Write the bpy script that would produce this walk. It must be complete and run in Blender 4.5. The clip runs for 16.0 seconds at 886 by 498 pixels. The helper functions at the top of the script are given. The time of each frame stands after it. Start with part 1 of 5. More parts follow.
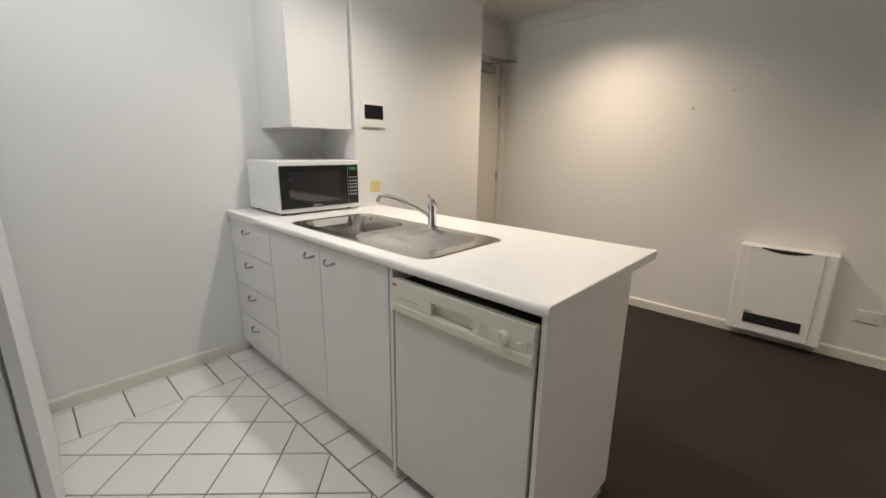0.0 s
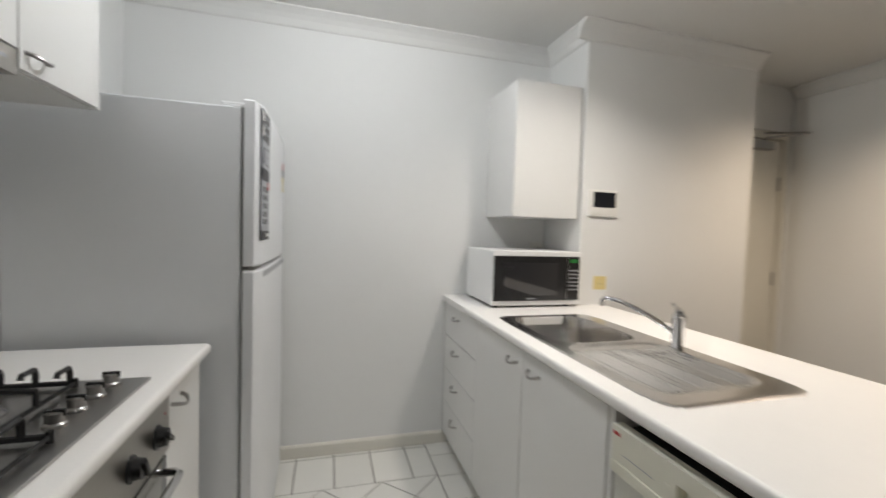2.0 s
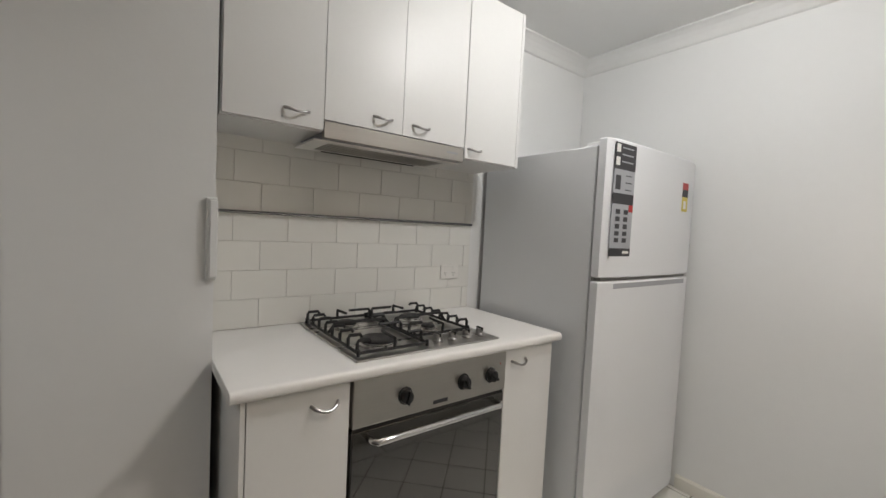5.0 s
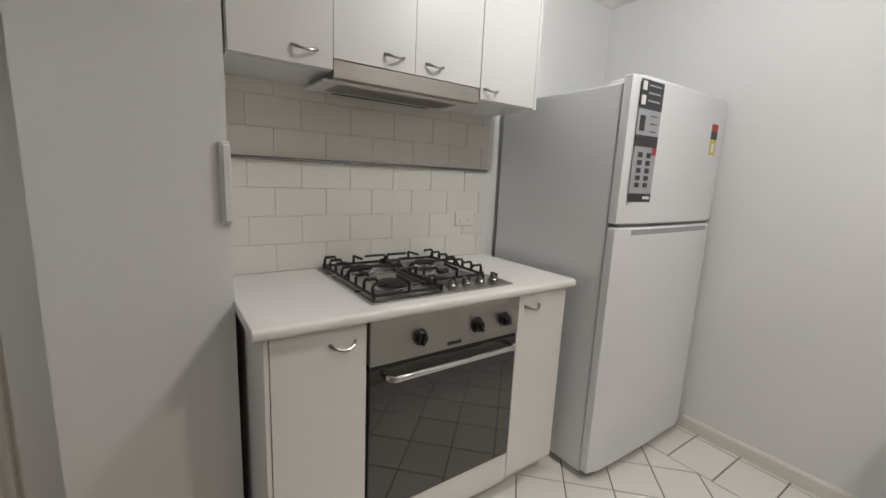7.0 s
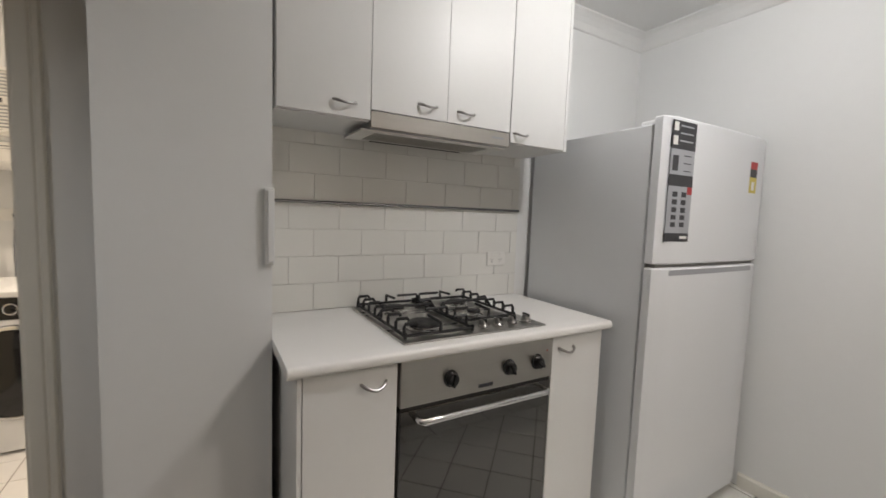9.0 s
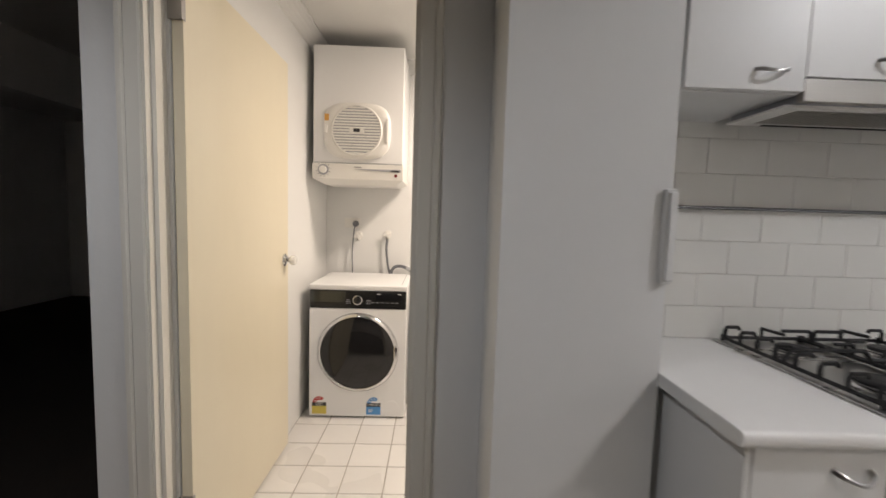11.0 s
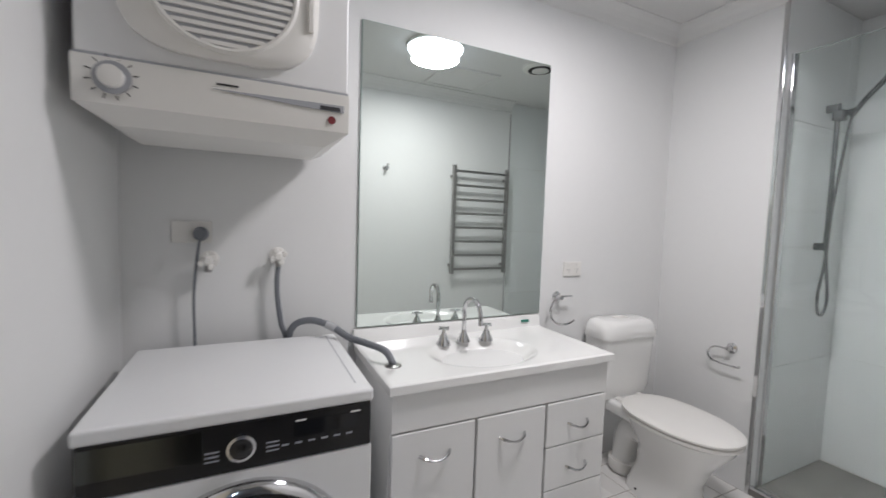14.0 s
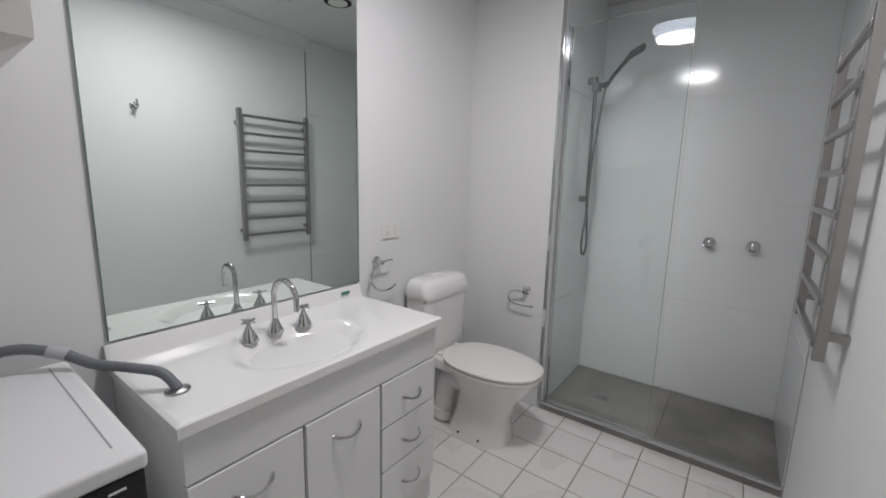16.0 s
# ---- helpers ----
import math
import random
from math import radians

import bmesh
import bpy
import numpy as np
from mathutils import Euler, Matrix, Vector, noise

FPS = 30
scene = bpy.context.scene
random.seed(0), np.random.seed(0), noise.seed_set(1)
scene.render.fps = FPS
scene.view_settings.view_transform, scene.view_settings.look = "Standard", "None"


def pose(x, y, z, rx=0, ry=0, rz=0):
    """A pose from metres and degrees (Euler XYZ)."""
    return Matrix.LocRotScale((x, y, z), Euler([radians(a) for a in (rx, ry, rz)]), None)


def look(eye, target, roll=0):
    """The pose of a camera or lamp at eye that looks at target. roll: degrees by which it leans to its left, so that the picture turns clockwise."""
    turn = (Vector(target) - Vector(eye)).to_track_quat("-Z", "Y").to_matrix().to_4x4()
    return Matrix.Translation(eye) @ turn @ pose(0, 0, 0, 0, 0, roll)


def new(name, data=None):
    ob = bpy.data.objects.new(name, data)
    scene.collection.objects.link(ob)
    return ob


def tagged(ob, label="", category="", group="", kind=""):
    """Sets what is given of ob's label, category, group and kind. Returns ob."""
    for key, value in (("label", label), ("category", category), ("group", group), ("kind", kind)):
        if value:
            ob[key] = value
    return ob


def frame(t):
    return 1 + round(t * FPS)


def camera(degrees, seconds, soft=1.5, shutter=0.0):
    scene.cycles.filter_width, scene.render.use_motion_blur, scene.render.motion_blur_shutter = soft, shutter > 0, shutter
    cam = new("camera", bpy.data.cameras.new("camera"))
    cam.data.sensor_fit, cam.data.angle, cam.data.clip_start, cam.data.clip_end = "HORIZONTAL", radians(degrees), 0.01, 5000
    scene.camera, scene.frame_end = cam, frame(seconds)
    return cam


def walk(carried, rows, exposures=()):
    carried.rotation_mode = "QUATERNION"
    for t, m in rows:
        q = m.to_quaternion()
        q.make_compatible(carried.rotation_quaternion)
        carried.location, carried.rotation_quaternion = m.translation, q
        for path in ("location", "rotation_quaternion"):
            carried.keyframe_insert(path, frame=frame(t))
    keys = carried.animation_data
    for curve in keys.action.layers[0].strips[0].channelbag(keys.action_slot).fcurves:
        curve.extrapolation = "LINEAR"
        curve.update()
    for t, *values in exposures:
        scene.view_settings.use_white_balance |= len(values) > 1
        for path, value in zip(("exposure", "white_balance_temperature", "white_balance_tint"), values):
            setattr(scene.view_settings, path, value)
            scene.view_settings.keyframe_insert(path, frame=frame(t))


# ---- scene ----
cam = camera(95.0, 16.0, shutter=0.4)
PATH = [
    (0, (0.025, -0.011, 1.275), (1.434, 1.324, 0.795), 0.7),
    (0.5, (0.022, -0.017, 1.286), (1.43, 1.362, 0.949), 1.0),
    (1, (0.052, -0.031, 1.286), (1.378, 1.454, 1.094), 1.3),
    (1.5, (0.094, 0.011, 1.271), (1.137, 1.712, 1.137), 1.5),
    (2, (0.195, 0.217, 1.294), (0.738, 2.14, 1.202), 1.9),
    (2.5, (0.324, 0.337, 1.303), (0.114, 2.325, 1.253), 1.9),
    (3, (0.509, 0.363, 1.302), (-0.386, 2.151, 1.283), 2.4),
    (3.5, (0.669, 0.28, 1.301), (-0.657, 1.777, 1.241), 2.9),
    (4, (0.81, 0.238, 1.316), (-0.703, 1.543, 1.244), 3.0),
    (6.3, (0.878, 0.261, 1.308), (-0.755, 1.403, 1.146), 2.5),
    (6.5, (0.872, 0.257, 1.304), (-0.755, 1.398, 1.085), 2.5),
    (7, (0.867, 0.258, 1.3), (-0.749, 1.384, 0.952), 2.6),
    (7.5, (0.869, 0.257, 1.296), (-0.746, 1.368, 0.896), 2.5),
    (8, (0.871, 0.252, 1.299), (-0.758, 1.357, 0.942), 2.3),
    (8.5, (0.877, 0.254, 1.307), (-0.789, 1.325, 1.03), 2.1),
    (9, (0.883, 0.254, 1.309), (-0.843, 1.25, 1.141), 2.1),
    (9.5, (0.902, 0.224, 1.305), (-0.964, 0.928, 1.155), 2.4),
    (10, (0.898, 0.134, 1.288), (-1.065, 0.476, 1.123), 2.6),
    (10.2, (0.863, 0.074, 1.287), (-1.118, 0.285, 1.111), 2.6),
    (12.3, (-0.121, -0.483, 1.294), (-2.114, -0.482, 1.135), 1.5),
    (12.5, (-0.209, -0.519, 1.288), (-2.202, -0.461, 1.128), 1.7),
    (13, (-0.49, -0.561, 1.285), (-2.464, -0.277, 1.139), 1.9),
    (13.5, (-0.741, -0.591, 1.264), (-2.653, -0.02, 1.129), 2.0),
    (14, (-0.951, -0.602, 1.275), (-2.751, 0.26, 1.144), 1.9),
    (14.5, (-1.081, -0.524, 1.29), (-2.71, 0.629, 1.162), 1.8),
    (15, (-1.145, -0.495, 1.306), (-2.566, 0.905, 1.156), 1.6),
    (15.5, (-1.161, -0.516, 1.324), (-2.416, 1.027, 1.119), 1.4),
    (16, (-1.17, -0.518, 1.308), (-2.344, 1.066, 0.972), 1.4),
]
EXPOSURES = [(0.0, 0.37, 6900, 12), (1.5, 0.32, 6750, 12), (3.0, 0.33, 6750, 13), (3.6, 0.32, 7000, 14), (6.5, 0.29, 7000, 14), (8.0, 0.34, 7000, 14), (10.2, 0.27, 6950, 17), (12.3, 0.15, 6000, 14), (13.0, -0.1, 5800, 13), (13.6, -0.35, 5450, 14), (14.5, -0.6, 5400, 15), (16.0, -0.82, 5400, 15)]
walk(cam, [(t, look(eye, target, roll)) for t, eye, target, roll in PATH], EXPOSURES)

# ---- world and lamps ----
world = bpy.data.worlds.new("world")
scene.world = world
world.use_nodes = True
world.node_tree.nodes["Background"].inputs[0].default_value = (0.6, 0.7, 0.9, 1)
world.node_tree.nodes["Background"].inputs[1].default_value = 0.03


def lamp(name, place, energy, colour, kind="SPOT", size=0.05, cone=150, blend=0.8):
    data = bpy.data.lights.new(name, kind)
    data.energy, data.color = energy, colour
    if kind == "SPOT":
        data.spot_size, data.spot_blend, data.shadow_soft_size = radians(cone), blend, size
    elif kind == "POINT":
        data.shadow_soft_size = size
    else:
        data.shape, data.size = "DISK", size
    ob = new(name, data)
    ob.location = place
    return ob


WARM, SOFT, COOL, BATH = (1.0, 0.82, 0.62), (1.0, 0.95, 0.87), (0.92, 0.975, 1.0), (1.0, 0.86, 0.69)
lamp("kitchen_oyster_lamp", (0.36, 1.53, 2.305), 17, COOL, "POINT", 0.03)
lamp("bench_downlight_lamp", (1.33, 1.45, 2.405), 52, SOFT, cone=140)
lamp("living_downlight_lamp", (2.83, 1.35, 2.405), 92, WARM, cone=142, blend=1.0)
# Two added fill lamps that brighten the hall side; no such source is known.
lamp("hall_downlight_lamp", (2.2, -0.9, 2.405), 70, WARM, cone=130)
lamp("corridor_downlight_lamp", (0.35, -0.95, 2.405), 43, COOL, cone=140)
lamp("bathroom_oyster_lamp", (-1.68, 0.47, 2.31), 26, BATH, "AREA", 0.3)

# ---- materials ----


def mat(name, colour, rough=0.5, metal=0.0, grain=0.0, scale=40.0, bump=0.0, bump_scale=200.0, stretch=(1, 1, 1), coat=0.0, vary=0.0, patch=0.0):
    m = bpy.data.materials.new(name)
    m.use_nodes = True
    nt = m.node_tree
    b = nt.nodes["Principled BSDF"]
    b.inputs["Base Color"].default_value = (*colour, 1)
    b.inputs["Roughness"].default_value, b.inputs["Metallic"].default_value = rough, metal
    b.inputs["Coat Weight"].default_value = coat
    co = nt.nodes.new("ShaderNodeTexCoord")
    mp = nt.nodes.new("ShaderNodeMapping")
    mp.inputs["Scale"].default_value = stretch
    nt.links.new(co.outputs["Object"], mp.inputs[0])
    if grain or vary or patch:
        fine, wide = nt.nodes.new("ShaderNodeTexNoise"), nt.nodes.new("ShaderNodeTexNoise")
        fine.inputs["Scale"].default_value, wide.inputs["Scale"].default_value = scale, scale / 14
        fine.inputs["Detail"].default_value = 4
        for n in (fine, wide):
            nt.links.new(mp.outputs[0], n.inputs["Vector"])
        info = nt.nodes.new("ShaderNodeObjectInfo")
        total = None
        for out, amount in ((fine.outputs[0], grain), (wide.outputs[0], patch or grain), (info.outputs["Random"], vary)):
            r = nt.nodes.new("ShaderNodeMapRange")
            r.inputs["To Min"].default_value, r.inputs["To Max"].default_value = 1 - amount, 1 + amount
            nt.links.new(out, r.inputs["Value"])
            if total is None:
                total = r.outputs[0]
            else:
                mul = nt.nodes.new("ShaderNodeMath")
                mul.operation = "MULTIPLY"
                nt.links.new(total, mul.inputs[0]), nt.links.new(r.outputs[0], mul.inputs[1])
                total = mul.outputs[0]
        mix = nt.nodes.new("ShaderNodeVectorMath")
        mix.operation = "SCALE"
        mix.inputs[0].default_value = colour
        nt.links.new(total, mix.inputs["Scale"])
        nt.links.new(mix.outputs[0], b.inputs["Base Color"])
        rr = nt.nodes.new("ShaderNodeMapRange")
        rr.inputs["To Min"].default_value, rr.inputs["To Max"].default_value = rough * 0.85, min(1, rough * 1.15)
        nt.links.new(wide.outputs[0], rr.inputs["Value"]), nt.links.new(rr.outputs[0], b.inputs["Roughness"])
    if bump:
        n, bu = nt.nodes.new("ShaderNodeTexNoise"), nt.nodes.new("ShaderNodeBump")
        n.inputs["Scale"].default_value, n.inputs["Detail"].default_value = bump_scale, 3
        bu.inputs["Strength"].default_value, bu.inputs["Distance"].default_value = bump, 0.004
        nt.links.new(mp.outputs[0], n.inputs["Vector"]), nt.links.new(n.outputs[0], bu.inputs["Height"])
        nt.links.new(bu.outputs[0], b.inputs["Normal"])
    return m


def glow(name, colour, strength):
    m = bpy.data.materials.new(name)
    m.use_nodes = True
    b = m.node_tree.nodes["Principled BSDF"]
    b.inputs["Base Color"].default_value = (0.8, 0.8, 0.8, 1)
    b.inputs["Emission Color"].default_value, b.inputs["Emission Strength"].default_value = (*colour, 1), strength
    return m


def glass_mat(name, colour, rough=0.0, ior=1.45):
    m = bpy.data.materials.new(name)
    m.use_nodes = True
    b = m.node_tree.nodes["Principled BSDF"]
    b.inputs["Base Color"].default_value, b.inputs["Roughness"].default_value = (*colour, 1), rough
    b.inputs["Transmission Weight"].default_value, b.inputs["IOR"].default_value = 1.0, ior
    return m


WALL = mat("wall paint", (0.74, 0.745, 0.74), 0.75, grain=0.012, scale=30, bump=0.06, bump_scale=90, patch=0.015)
CEIL = mat("ceiling paint", (0.70, 0.70, 0.69), 0.8, grain=0.015, scale=30, bump=0.05, bump_scale=120)
TRIM = mat("gloss trim paint", (0.70, 0.68, 0.62), 0.35, grain=0.02, scale=20, bump=0.03)
DOORPAINT = mat("cream door paint", (0.74, 0.68, 0.53), 0.38, grain=0.02, scale=18, bump=0.05, bump_scale=60, stretch=(1, 1, 0.3))
LAMINATE = mat("white laminate", (0.74, 0.74, 0.73), 0.42, grain=0.012, scale=60, bump=0.03, bump_scale=400)
BENCH = mat("white bench laminate", (0.80, 0.79, 0.775), 0.38, grain=0.02, scale=160, bump=0.02, bump_scale=500)
CARCASS = mat("cabinet edge grey", (0.30, 0.30, 0.29), 0.6, grain=0.05)
# Near-black that mostly stands in for shade in gaps and recesses.
GAP = mat("dark gap", (0.02, 0.02, 0.02), 0.8, grain=0.1)
APPLIANCE = mat("white enamel", (0.78, 0.785, 0.79), 0.36, grain=0.008, scale=40)
FRIDGE = mat("fridge enamel", (0.74, 0.755, 0.775), 0.36, grain=0.01, scale=60, bump=0.10, bump_scale=900)
CREAM = mat("aged cream plastic", (0.70, 0.69, 0.60), 0.38, grain=0.015, scale=30)
DWDOOR = mat("dishwasher door enamel", (0.66, 0.665, 0.62), 0.35, grain=0.012, scale=25)
STEEL = mat("brushed steel", (0.45, 0.43, 0.40), 0.30, 1.0, grain=0.05, scale=260, stretch=(1, 0.03, 1), bump=0.04, bump_scale=500)
HOBSTEEL = mat("hob steel", (0.46, 0.45, 0.44), 0.28, 1.0, grain=0.06, scale=200, stretch=(1, 0.05, 1))
SINK = mat("sink steel", (0.62, 0.61, 0.60), 0.22, 1.0, grain=0.05, scale=120, bump=0.02, bump_scale=300)
CHROME = mat("chrome", (0.62, 0.62, 0.63), 0.08, 1.0, grain=0.02, scale=30)
DARKSTEEL = mat("smoked mirror steel", (0.10, 0.105, 0.10), 0.15, 1.0, grain=0.05, scale=60)
SATIN = mat("satin nickel", (0.38, 0.37, 0.36), 0.3, 1.0, grain=0.03, scale=80)
SHOWERMETAL = mat("shower chrome", (0.24, 0.245, 0.25), 0.18, 1.0, grain=0.04, scale=60)
DARKRED = mat("dark red badge", (0.16, 0.02, 0.025), 0.35, grain=0.05)
IRON = mat("black enamelled iron", (0.009, 0.009, 0.010), 0.5, grain=0.2, scale=120, bump=0.1, bump_scale=400)
BLACK = mat("black plastic", (0.012, 0.012, 0.013), 0.25, grain=0.1, scale=60)
OVENGLASS = mat("dark oven glass", (0.022, 0.020, 0.017), 0.05, grain=0.15, scale=30, coat=1.0)
MWGLASS = mat("microwave window", (0.02, 0.02, 0.022), 0.07, grain=0.1, scale=30, coat=0.6)
DRUMGLASS = mat("smoked door glass", (0.012, 0.012, 0.013), 0.07, grain=0.1, scale=20)
CARPET = mat("dark brown carpet", (0.022, 0.0155, 0.012), 0.95, grain=0.6, scale=50, bump=1.0, bump_scale=300, patch=0.6)
TILE = mat("white floor tile", (0.74, 0.735, 0.70), 0.30, grain=0.02, scale=30, bump=0.02, bump_scale=150, vary=0.025)
GROUT = mat("dark grout", (0.20, 0.18, 0.165), 0.9, grain=0.2, scale=60, bump=0.2)
BATHGROUT = mat("beige grout", (0.30, 0.27, 0.24), 0.9, grain=0.2, scale=60, bump=0.2)
BATHTILE = mat("ivory floor tile", (0.72, 0.71, 0.69), 0.28, grain=0.02, scale=30, bump=0.02, vary=0.03)
WALLTILE = mat("glossy wall tile", (0.76, 0.755, 0.72), 0.12, grain=0.01, scale=20, bump=0.05, bump_scale=14, vary=0.02)
WALLGROUT = mat("wall grout", (0.68, 0.665, 0.63), 0.85, grain=0.1)
SHOWERTILE = mat("glossy shower panel", (0.72, 0.74, 0.74), 0.10, grain=0.01, scale=10, bump=0.03, bump_scale=4, vary=0.01)
SLATE = mat("grey shower floor tile", (0.19, 0.185, 0.172), 0.45, grain=0.2, scale=60, bump=0.15, bump_scale=60, patch=0.7)
CERAMIC = mat("white ceramic", (0.80, 0.80, 0.785), 0.16, grain=0.006, scale=10, coat=0.5)
PLASTIC = mat("white plastic", (0.76, 0.75, 0.72), 0.35, grain=0.01)
YELLOWED = mat("yellowed plastic", (0.72, 0.60, 0.28), 0.4, grain=0.02)
HOSE = mat("grey hose rubber", (0.16, 0.17, 0.19), 0.5, grain=0.1, scale=90, bump=0.2)
HOSETAPE = mat("grey tape", (0.45, 0.46, 0.48), 0.5, grain=0.05)
SCREEN = mat("dark screen", (0.012, 0.013, 0.016), 0.08, grain=0.05)
PRINT = mat("dark print", (0.03, 0.03, 0.035), 0.5, grain=0.05)
LABELGREY = mat("grey label", (0.36, 0.37, 0.40), 0.5, grain=0.05)
RED = mat("red print", (0.45, 0.03, 0.03), 0.45, grain=0.05)
YELLOW = mat("yellow print", (0.62, 0.50, 0.10), 0.5, grain=0.05)
BLUE = mat("blue print", (0.08, 0.28, 0.60), 0.5, grain=0.05)
ORANGE = mat("orange sticker", (0.62, 0.33, 0.08), 0.5, grain=0.05)
GREENLED = mat("green display", (0.03, 0.20, 0.05), 0.2, grain=0.05)
GREENTAG = mat("green tag", (0.04, 0.20, 0.15), 0.4, grain=0.05)
MIRROR = mat("mirror silver", (0.84, 0.90, 0.865), 0.0, 1.0)
GLASS = glass_mat("shower glass", (0.93, 0.975, 0.96), 0.0, 1.45)
GLASSEDGE = mat("green glass edge", (0.25, 0.36, 0.32), 0.15, grain=0.05)
LIT = glow("lit downlight", (1.0, 0.93, 0.8), 14)
LITCOOL = glow("lit corridor fill lens", (0.95, 0.98, 1.0), 14)
KITCHENOYSTER = glow("lit kitchen opal glass", (0.97, 0.98, 1.0), 5)
OYSTER = glow("lit opal glass", (1.0, 0.96, 0.9), 11)

# ---- building helpers ----
ORIGIN = {}
SITE = {"warp": None}  # the warp, fitted to the camera's view, for the things being built

FIT_X = ((-0.865, -0.772), (-0.521, -0.452), (-0.225, -0.163), (-0.09, -0.033), (0.885, 0.865), (1.045, 0.998), (1.667, 1.585), (1.78, 1.685))
FIT_Y = ((0.422, 0.42), (0.803, 0.763), (1.458, 1.368), (1.772, 1.658), (1.838, 1.745), (2.425, 2.345), (2.6, 2.555))
FIT_Z = ((0.0, 0.0), (0.865, 0.907), (1.225, 1.238), (1.342, 1.342), (1.65, 1.636), (1.72, 1.70), (2.44, 2.42))


def between(v, steps):
    """Runs straight from step to step, and on past the ends."""
    for (a, fa), (b, fb) in zip(steps, steps[1:]):
        if v <= b:
            break
    if v < steps[0][0]:
        return fa + v - a
    return fa + (v - a) * (fb - fa) / (b - a) if v <= b else fb + v - b


def kitchen_view_warp(p):
    """Warps the kitchen as drawn so that it fits the camera's view."""
    return Vector((between(p[0], FIT_X), between(p[1], FIT_Y), between(p[2], FIT_Z)))


def thing(name, place, label="", category="", group="", kind=""):
    ob = new(name)
    ob.empty_display_size = 0.1
    place = SITE["warp"](place) if SITE["warp"] else Vector(place)
    ob.location = place
    ORIGIN[ob] = place
    return tagged(ob, label, category, group, kind)


def part(name, bm, material, parent=None, label="", smooth=False, kind=""):
    o = ORIGIN.get(parent, Vector((0, 0, 0)))
    bmesh.ops.recalc_face_normals(bm, faces=bm.faces)
    if SITE["warp"]:
        for v in bm.verts:
            v.co = SITE["warp"](v.co)
    if parent is not None:
        bmesh.ops.translate(bm, vec=-o, verts=bm.verts)
    me = bpy.data.meshes.new(name)
    bm.to_mesh(me)
    bm.free()
    me.materials.append(material)
    if smooth:
        for p in me.polygons:
            p.use_smooth = True
        me.set_sharp_from_angle(angle=radians(40))
    ob = new(name, me)
    if parent is not None:
        ob.parent = parent
        ORIGIN[ob] = o
    if label:
        tagged(ob, label)
    if kind:
        tagged(ob, kind=kind)
    return ob


def cube(bm, x0, y0, z0, x1, y1, z1, bevel=0.0, segs=2):
    r = bmesh.ops.create_cube(bm, size=1, matrix=Matrix.Translation(((x0 + x1) / 2, (y0 + y1) / 2, (z0 + z1) / 2)) @ Matrix.Diagonal((x1 - x0, y1 - y0, z1 - z0, 1)))
    if bevel:
        edges = list({e for v in r["verts"] for e in v.link_edges})
        bmesh.ops.bevel(bm, geom=edges, offset=bevel, segments=segs, affect="EDGES", profile=0.5)
    return bm


def block(x0, y0, z0, x1, y1, z1, bevel=0.0, segs=2):
    return cube(bmesh.new(), x0, y0, z0, x1, y1, z1, bevel, segs)


def sweep(bm, pts, radius, sides=10, closed=False):
    pts = [Vector(p) for p in pts]
    n, rings, up = len(pts), [], None
    for i, p in enumerate(pts):
        a = pts[(i - 1) % n] if (i or closed) else p
        b = pts[(i + 1) % n] if (i < n - 1 or closed) else p
        d = (b - a).normalized()
        if up is None:
            up = d.orthogonal().normalized()
        up = (up - d * up.dot(d)).normalized()
        side = d.cross(up)
        r = radius[i] if isinstance(radius, (list, tuple)) else radius
        rings.append([bm.verts.new(p + (up * math.cos(2 * math.pi * k / sides) + side * math.sin(2 * math.pi * k / sides)) * r) for k in range(sides)])
    for i in range(n if closed else n - 1):
        a, b = rings[i], rings[(i + 1) % n]
        for k in range(sides):
            bm.faces.new((a[k], a[(k + 1) % sides], b[(k + 1) % sides], b[k]))
    if not closed:
        bm.faces.new(rings[0][::-1])
        bm.faces.new(rings[-1])
    return bm


def tube(pts, radius, sides=10, closed=False):
    return sweep(bmesh.new(), pts, radius, sides, closed)


def smooth_path(pts, steps=6):
    """A rounded line through the points."""
    pts = [Vector(p) for p in pts]
    out = []
    for i in range(len(pts) - 1):
        p0, p1, p2, p3 = pts[max(i - 1, 0)], pts[i], pts[i + 1], pts[min(i + 2, len(pts) - 1)]
        for k in range(steps):
            t = k / steps
            out.append(0.5 * (2 * p1 + (p2 - p0) * t + (2 * p0 - 5 * p1 + 4 * p2 - p3) * t * t + (3 * p1 - p0 - 3 * p2 + p3) * t ** 3))
    return out + [pts[-1]]


def lathe(profile, m, sides=24, bm=None):
    """Turns (radius, height) pairs about the z axis of the pose m."""
    bm = bm or bmesh.new()
    rings = [[bm.verts.new(m @ Vector((r * math.cos(2 * math.pi * k / sides), r * math.sin(2 * math.pi * k / sides), h))) for k in range(sides)] for r, h in profile]
    for a, b in zip(rings, rings[1:]):
        for k in range(sides):
            bm.faces.new((a[k], a[(k + 1) % sides], b[(k + 1) % sides], b[k]))
    bm.faces.new(rings[0][::-1])
    bm.faces.new(rings[-1])
    return bm


def rounded(cx, cy, w, d, power, n=40):
    """A rounded rectangle (superellipse) of that width and depth."""
    out = []
    for k in range(n):
        a = 2 * math.pi * k / n
        c, s = math.cos(a), math.sin(a)
        out.append((cx + w / 2 * math.copysign(abs(c) ** (2 / power), c), cy + d / 2 * math.copysign(abs(s) ** (2 / power), s)))
    return out


